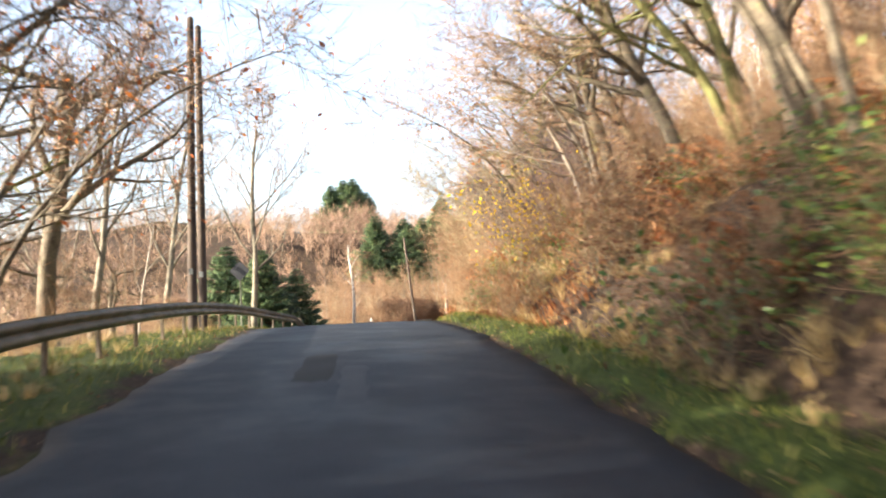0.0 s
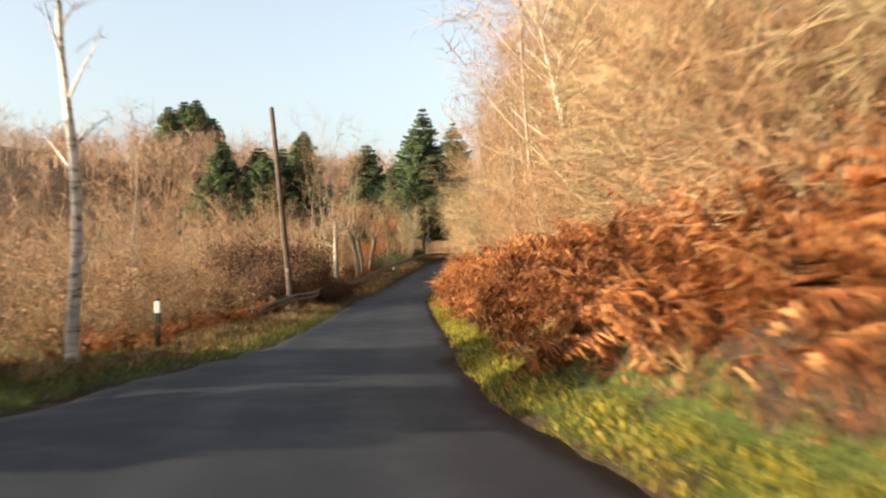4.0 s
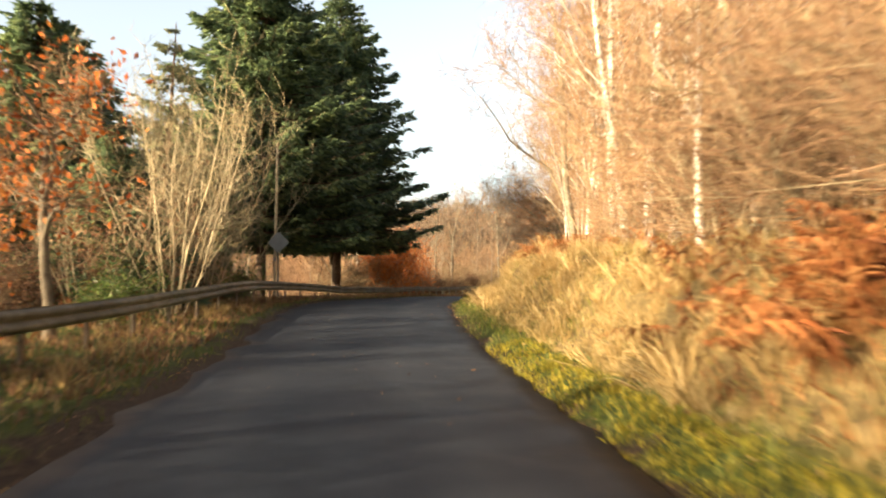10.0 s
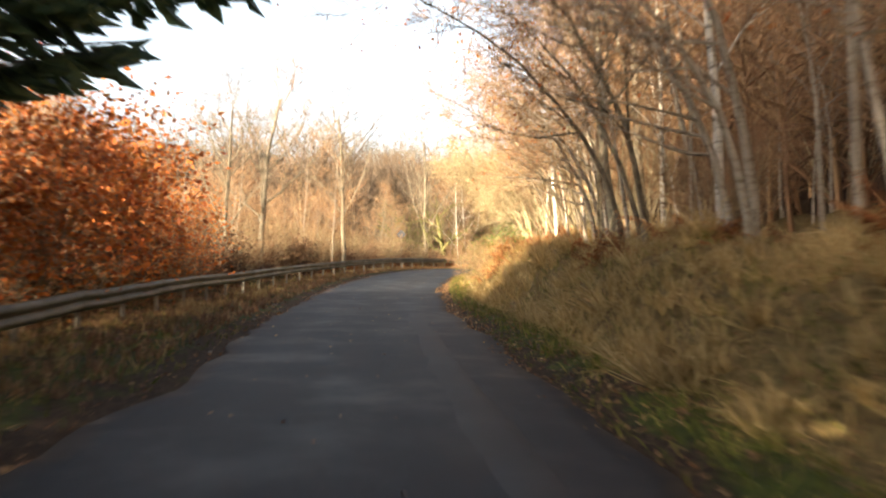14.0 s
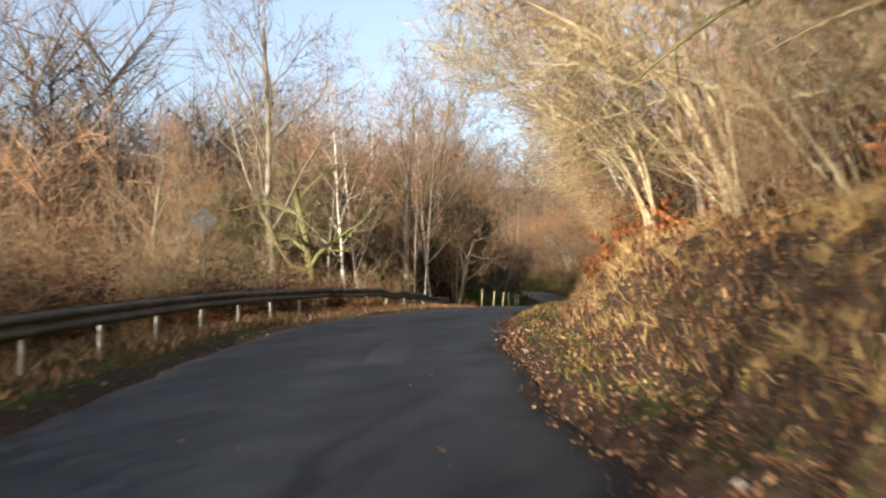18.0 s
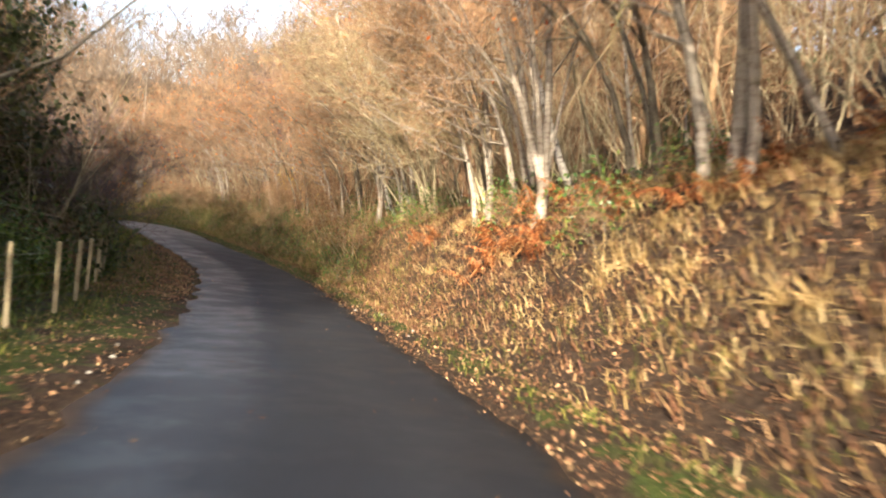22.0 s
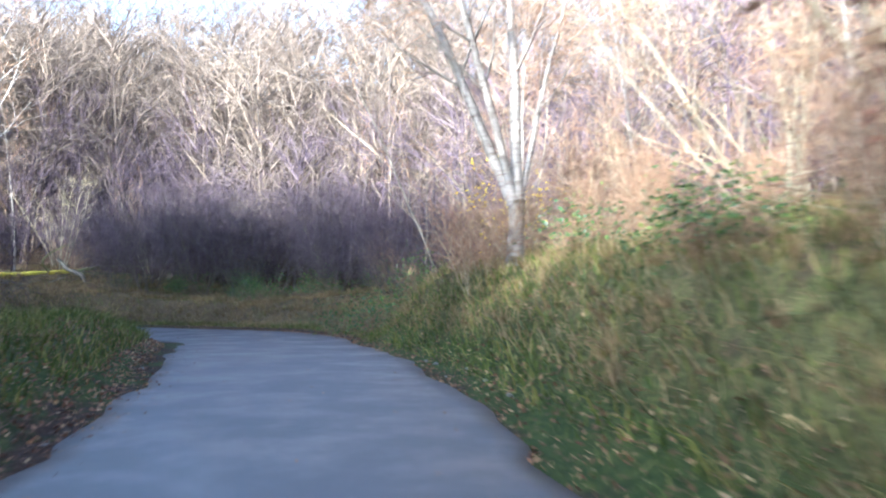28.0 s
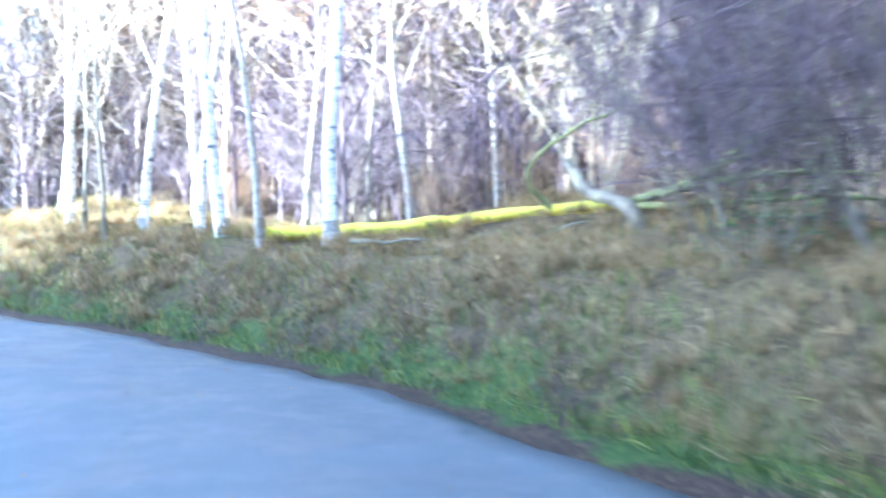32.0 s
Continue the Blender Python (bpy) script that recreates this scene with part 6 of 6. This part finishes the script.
# ---------------- the forked birch above the bend ----------------
def forked_birch():
    r = np.random.RandomState(4)
    par = dict(SHAPES["birch"])
    par["from"] = [0.25, 0.2]
    par["kids"] = [11, 5]
    limb, twig, tips = Soup(), Soup(), []
    tube(limb, [(0, 0, -0.3), (0.0, 0, 0.1), (0.03, 0, 0.6), (0.05, 0, 1.15)], [0.24, 0.17, 0.14, 0.15], 10)
    for d, ln, rad in (((-0.42, 0.05, 1.0), 8.0, 0.11), ((0.04, 0.06, 1.0), 9.0, 0.12), ((-0.3, -0.12, 1.0), 7.0, 0.09), ((0.28, 0.2, 1.0), 6.0, 0.06)):
        grow(limb, twig, tips, r, (0.05 + d[0] * 0.1, 0, 1.0), d, ln, rad, 0, par)
    return Kind("birch_tree", "forked birch with several pale stems on the bank", "tree", (limb, BIRCH_DULL), (twig, TWIG_WARM), group="woodland trees")


FORK = forked_birch()
FORK.put(stand(307.5, 4.2, heading(306), 0.05))
FORK.put(stand(252.0, 4.6, heading(250) + 20, 0.05, 0.8), "leaning cluster of pale stems on the eroded bank")
FORK.put(stand(268.5, 4.9, heading(266) + 60, 0.05, 0.75), "cluster of pale stems above the leafy bank")

# ---------------- the bend at the end ----------------
# belt of trees out of view to the west, added to shade the bend
for _k in range(40):
    _x, _y = rng.uniform(88, 119), rng.uniform(262, 286)
    ivytree.put(pose(_x, _y, 8.2 - 0.04 * (119 - _x), 0, 0, rng.uniform(0, 360)) @ Matrix.Scale(rng.uniform(1.5, 2.0), 4), "unseen ivy-clad tree added to shade the bend")
def at_world(kind, x, y, turn=None, scale=1.0, label=""):
    s, lat = find(x, y)
    return spot(kind, s, lat, turn, scale, label=label)


for x, y, k, sc in ((129.7, 289.9, 3, 1.3), (127.6, 291.6, 3, 1.25), (126.7, 293.3, 2, 1.2), (125.4, 293.4, 2, 1.1), (123.4, 294.7, 2, 1.15), (131.0, 292.6, 1, 1.1), (128.6, 295.0, 1, 1.2), (125.5, 296.5, 3, 1.0), (122.0, 297.5, 2, 1.1)):
    at_world(birches[k], x, y, None, sc, "straight silver birch trunk beside the mossy log")
for x, y, k in ((124.7, 293.2, 0), (128.4, 290.6, 2), (124.3, 293.6, 0), (132.4, 293.0, 2), (126.0, 297.0, 1), (129.8, 294.0, 0)):
    at_world(poles[k], x, y, None, 1.4, "dark leaning young trunk on the bank of the bend")
for x, y, sc in ((134.3, 284.8, 1.1), (135.6, 283.8, 1.4), (137.2, 283.0, 1.5), (138.8, 282.2, 1.5), (136.4, 286.0, 1.5), (138.4, 285.0, 1.6), (140.4, 281.8, 1.5), (140.2, 285.5, 1.6), (134.8, 287.4, 1.0), (142.2, 280.2, 1.5), (143.8, 278.2, 1.4), (144.0, 281.5, 1.6), (142.0, 283.6, 1.6), (145.5, 279.0, 1.5)):
    at_world(plum, x, y, None, sc)
for x, y, sc in ((138.6, 281.0, 0.6), (141.2, 278.6, 0.45), (143.6, 277.0, 0.6), (136.4, 283.0, 0.35)):
    at_world(evergreen, x, y, None, sc, "low green leafy growth under the thicket")
for x, y, k in ((134.0, 291.5, 0), (138.0, 289.8, 1), (142.0, 288.0, 0)):
    at_world(hazels[k], x, y, None, 0.9)
for x, y in ((131.5, 291.5), (127.5, 294.0), (133.0, 292.0)):
    at_world(thickets[0], x, y, None, 0.6)


for x, y, sc in ((137.0, 282.6, 0.7), (139.4, 280.4, 0.8), (141.8, 279.6, 0.9), (135.2, 285.4, 0.6), (143.0, 276.4, 0.8), (140.4, 277.4, 0.7), (138.0, 278.8, 0.6)):
    at_world(gorse, x, y, None, sc * 1.3, "low tangle of bramble under the dark thicket")


def bough(soup, pts, r0, r1, sides=8):
    pts = np.array(pts, float)
    q = np.linspace(0, 1, len(pts))
    u = np.linspace(0, 1, len(pts) * 4)
    fine = np.array([np.interp(u, q, pts[:, c]) for c in range(3)]).T
    k = np.ones(5) / 5
    pad = np.vstack([fine[:1]] * 2 + [fine] + [fine[-1:]] * 2)
    fine = np.array([np.convolve(pad[:, c], k, "valid") for c in range(3)]).T
    tube(soup, fine + np.random.RandomState(len(pts)).normal(0, 0.012, fine.shape), np.linspace(r0, r1, len(fine)), sides)


def land(x, y, over=0.0):
    return float(where(*find(x, y))[2]) + over


log = thing("fallen_tree", "long fallen mossy tree, the sun on it painted bright yellow", "fallen tree")
_so = Soup()
bough(_so, [(128.3, 290.9, max(9.56, land(128.3, 290.9, 0.04))), (130.0, 290.5, max(9.70, land(130.0, 290.5, 0.06))), (132.0, 290.1, max(9.83, land(132.0, 290.1, 0.06))), (134.4, 289.7, max(10.00, land(134.4, 289.7, 0.08)))], 0.125, 0.085)
part("trunk", _so.mesh("trunk", SUNLITMOSS, True), log)
for _pts, _ra, _rb in (([(134.2, 289.7, 9.98), (135.4, 289.3, 10.25), (136.6, 288.8, 10.32), (137.6, 288.3, 10.15)], 0.08, 0.03),
                       ([(134.0, 289.7, 9.95), (135.2, 288.8, 9.85), (136.4, 288.2, 9.90), (137.5, 287.6, 9.75)], 0.06, 0.025),
                       ([(133.2, 289.9, 9.90), (132.6, 289.6, 10.50), (133.4, 289.3, 11.10), (134.6, 289.0, 11.50)], 0.05, 0.015),
                       ([(135.2, 289.3, 10.20), (135.9, 288.9, 10.80), (137.0, 288.5, 11.20), (138.0, 288.0, 11.30)], 0.045, 0.012),
                       ([(134.6, 289.5, 10.00), (135.6, 288.4, 10.50), (136.2, 287.6, 10.60), (137.2, 286.9, 10.30)], 0.045, 0.012)):
    _so = Soup()
    bough(_so, _pts, _ra, _rb)
    part("bough", _so.mesh("bough", MOSSBARK, True), log)
_so = Soup()
bough(_so, [(134.1, 287.4, land(134.1, 287.4, -0.2)), (133.9, 287.6, land(133.9, 287.6, 0.5)), (133.5, 288.4, land(133.5, 288.4, 0.75)), (133.3, 289.3, land(133.3, 289.3, 1.0))], 0.12, 0.07)
part("stump", _so.mesh("stump", OAKBARK, True), log)
for _k in range(5):
    _so = Soup()
    _a = np.array([130.0 + 1.2 * _k, 289.3 - 0.5 * _k, 0.0])
    _r3 = np.random.RandomState(40 + _k)
    _b = _a + np.array([_r3.uniform(0.8, 2.0), _r3.uniform(-0.7, 0.7), 0])
    bough(_so, [(_a[0], _a[1], land(_a[0], _a[1], 0.06)), ((_a[0] + _b[0]) / 2, (_a[1] + _b[1]) / 2, land(*((_a + _b) / 2)[:2], 0.16)), (_b[0], _b[1], land(_b[0], _b[1], 0.3))], 0.035, 0.012, 6)
    _o = thing("fallen_branch", "thin dead branch lying in the grass", "branch")
    part("branch_wood", _so.mesh("branch_wood", ASHBARK, True), _o)

# a broken branch lying on the leafy bank
_o = thing("fallen_branch", "pale broken branch lying forked on the leafy bank", "branch")
_so = Soup()
_f = lambda s, lat, h: tuple(where(s, lat, h).tolist())
bough(_so, [_f(232.6, 2.2, 0.05), _f(233.2, 2.8, 0.12), _f(233.8, 3.3, 0.35), _f(234.0, 3.6, 0.6)], 0.019, 0.010, 6)
bough(_so, [_f(233.9, 2.4, 0.05), _f(233.8, 2.9, 0.2), _f(233.8, 3.3, 0.35)], 0.016, 0.010, 6)
part("branch_wood", _so.mesh("branch_wood", HAZELBARK, True), _o)

# ---------------- the dead birch at the passing place ----------------
def birch_snag():
    """A broken-topped birch with a few short crooked limbs."""
    r = np.random.RandomState(15)
    limb, twig, tips = Soup(), Soup(), []
    q = np.linspace(0, 1, 9)
    pts = np.stack([0.22 * np.sin(q * 5) * q, 0.1 * np.cos(q * 4) * q, -0.3 + 6.2 * q], 1)
    tube(limb, pts, 0.125 * (1 - 0.62 * q), 9)
    par = dict(SHAPES["sapling"], twigs=2, kids=[3], twiglen=0.4)
    par["from"] = [0.3]
    for f in (0.3, 0.42, 0.55, 0.62, 0.74, 0.82, 0.93):
        at = np.array([np.interp(f, q, pts[:, c]) for c in range(3)])
        a = r.uniform(0, 6.283)
        grow(limb, twig, tips, r, at, unit([math.cos(a), math.sin(a), 0.9]), r.uniform(0.6, 1.7), 0.03, 0, par)
    return Kind("birch_tree", "broken-topped dead birch with short crooked limbs", "tree", (limb, BIRCH), (twig, TWIG_WARM), group="woodland trees")


spot(birch_snag(), 57.0, -4.6, 20, 1.0)


# ---------------- repairs in the tarmac ----------------
def tar_patch(s0, s1, lat0, lat1, material, label):
    """A thin irregular sheet of newer or older tarmac on the lane."""
    n, k = 9, 7
    S, L = np.meshgrid(np.linspace(s0, s1, n), np.linspace(lat0, lat1, k), indexing="ij")
    r = np.random.RandomState(int(s0 * 10) % 1000)
    rim = np.zeros((n, k), bool)
    rim[0], rim[-1], rim[:, 0], rim[:, -1] = True, True, True, True
    S, L = S + rim * r.normal(0, 0.06, (n, k)), L + rim * r.normal(0, 0.03, (n, k))
    mid = (EDGE_L(S) + EDGE_R(S)) / 2
    h = 0.02 + 0.03 * (1 - ((L - mid) / 2.2) ** 2) + 0.008 * bumpy(S, L, 1.7, 5) + np.where(rim, -0.004, 0.009)
    v = where(S, L, 0.0, h).reshape(-1, 3)
    i, j = np.meshgrid(np.arange(n - 1), np.arange(k - 1), indexing="ij")
    a = i * k + j
    f = np.stack([a, a + 1, a + k + 1, a + k], -1).reshape(-1, 4)
    return tagged(new("tarmac_patch", mesh_of("tarmac_patch", v, f, material, True)), label, "road repair")


TARNEW = grainy("newer black tarmac", [(0.3, (0.008, 0.009, 0.011)), (0.6, (0.015, 0.016, 0.019)), (0.8, (0.035, 0.038, 0.045))], 1.2, 0.8, 0, 0.3, 0.006, 90.0)
TAROLD = grainy("bleached old tarmac", [(0.3, (0.02, 0.024, 0.033)), (0.6, (0.033, 0.038, 0.050)), (0.8, (0.068, 0.078, 0.098))], 1.2, 0.7, 0, 0.3, 0.006, 90.0)
tar_patch(9.2, 12.2, -0.75, -0.28, TARNEW, "dark square repair in the worn asphalt")
tar_patch(7.6, 10.6, -0.24, 0.08, TAROLD, "pale bleached strip of old asphalt")
tar_patch(153.4, 156.4, -0.85, 0.0, TARNEW, "dark repair patch in the asphalt")
tar_patch(157.2, 176.0, 0.72, 1.12, TAROLD, "pale worn strip along the asphalt")
tar_patch(208.0, 211.6, -0.62, -0.05, TAROLD, "pale bleached patch in the asphalt")
tar_patch(40.8, 41.1, -2.7, -2.15, WHITE, "short white painted mark on the asphalt")

# stones along the broken edge of the tarmac
_bm = bmesh.new()
bmesh.ops.create_icosphere(_bm, subdivisions=1, radius=0.5)
for _v in _bm.verts:
    _v.co *= 1 + 0.25 * math.sin(_v.co.x * 7 + _v.co.y * 5)
    _v.co.z *= 0.6
_stone = from_bm("stone", _bm, STONE)
for _k in range(70):
    _s = rng.uniform(150, 326)
    _e = (float(EDGE_R(_s)) + rng.uniform(0.05, 0.5)) if rng.rand() < 0.6 else (float(EDGE_L(_s)) - rng.uniform(0.05, 0.4))
    _o = tagged(new("stone", _stone), "small pale stone at the crumbling road edge", "stone", "roadside stones")
    _o.matrix_basis = stand(_s, _e, rng.uniform(0, 360), -0.01, rng.uniform(0.03, 0.09))
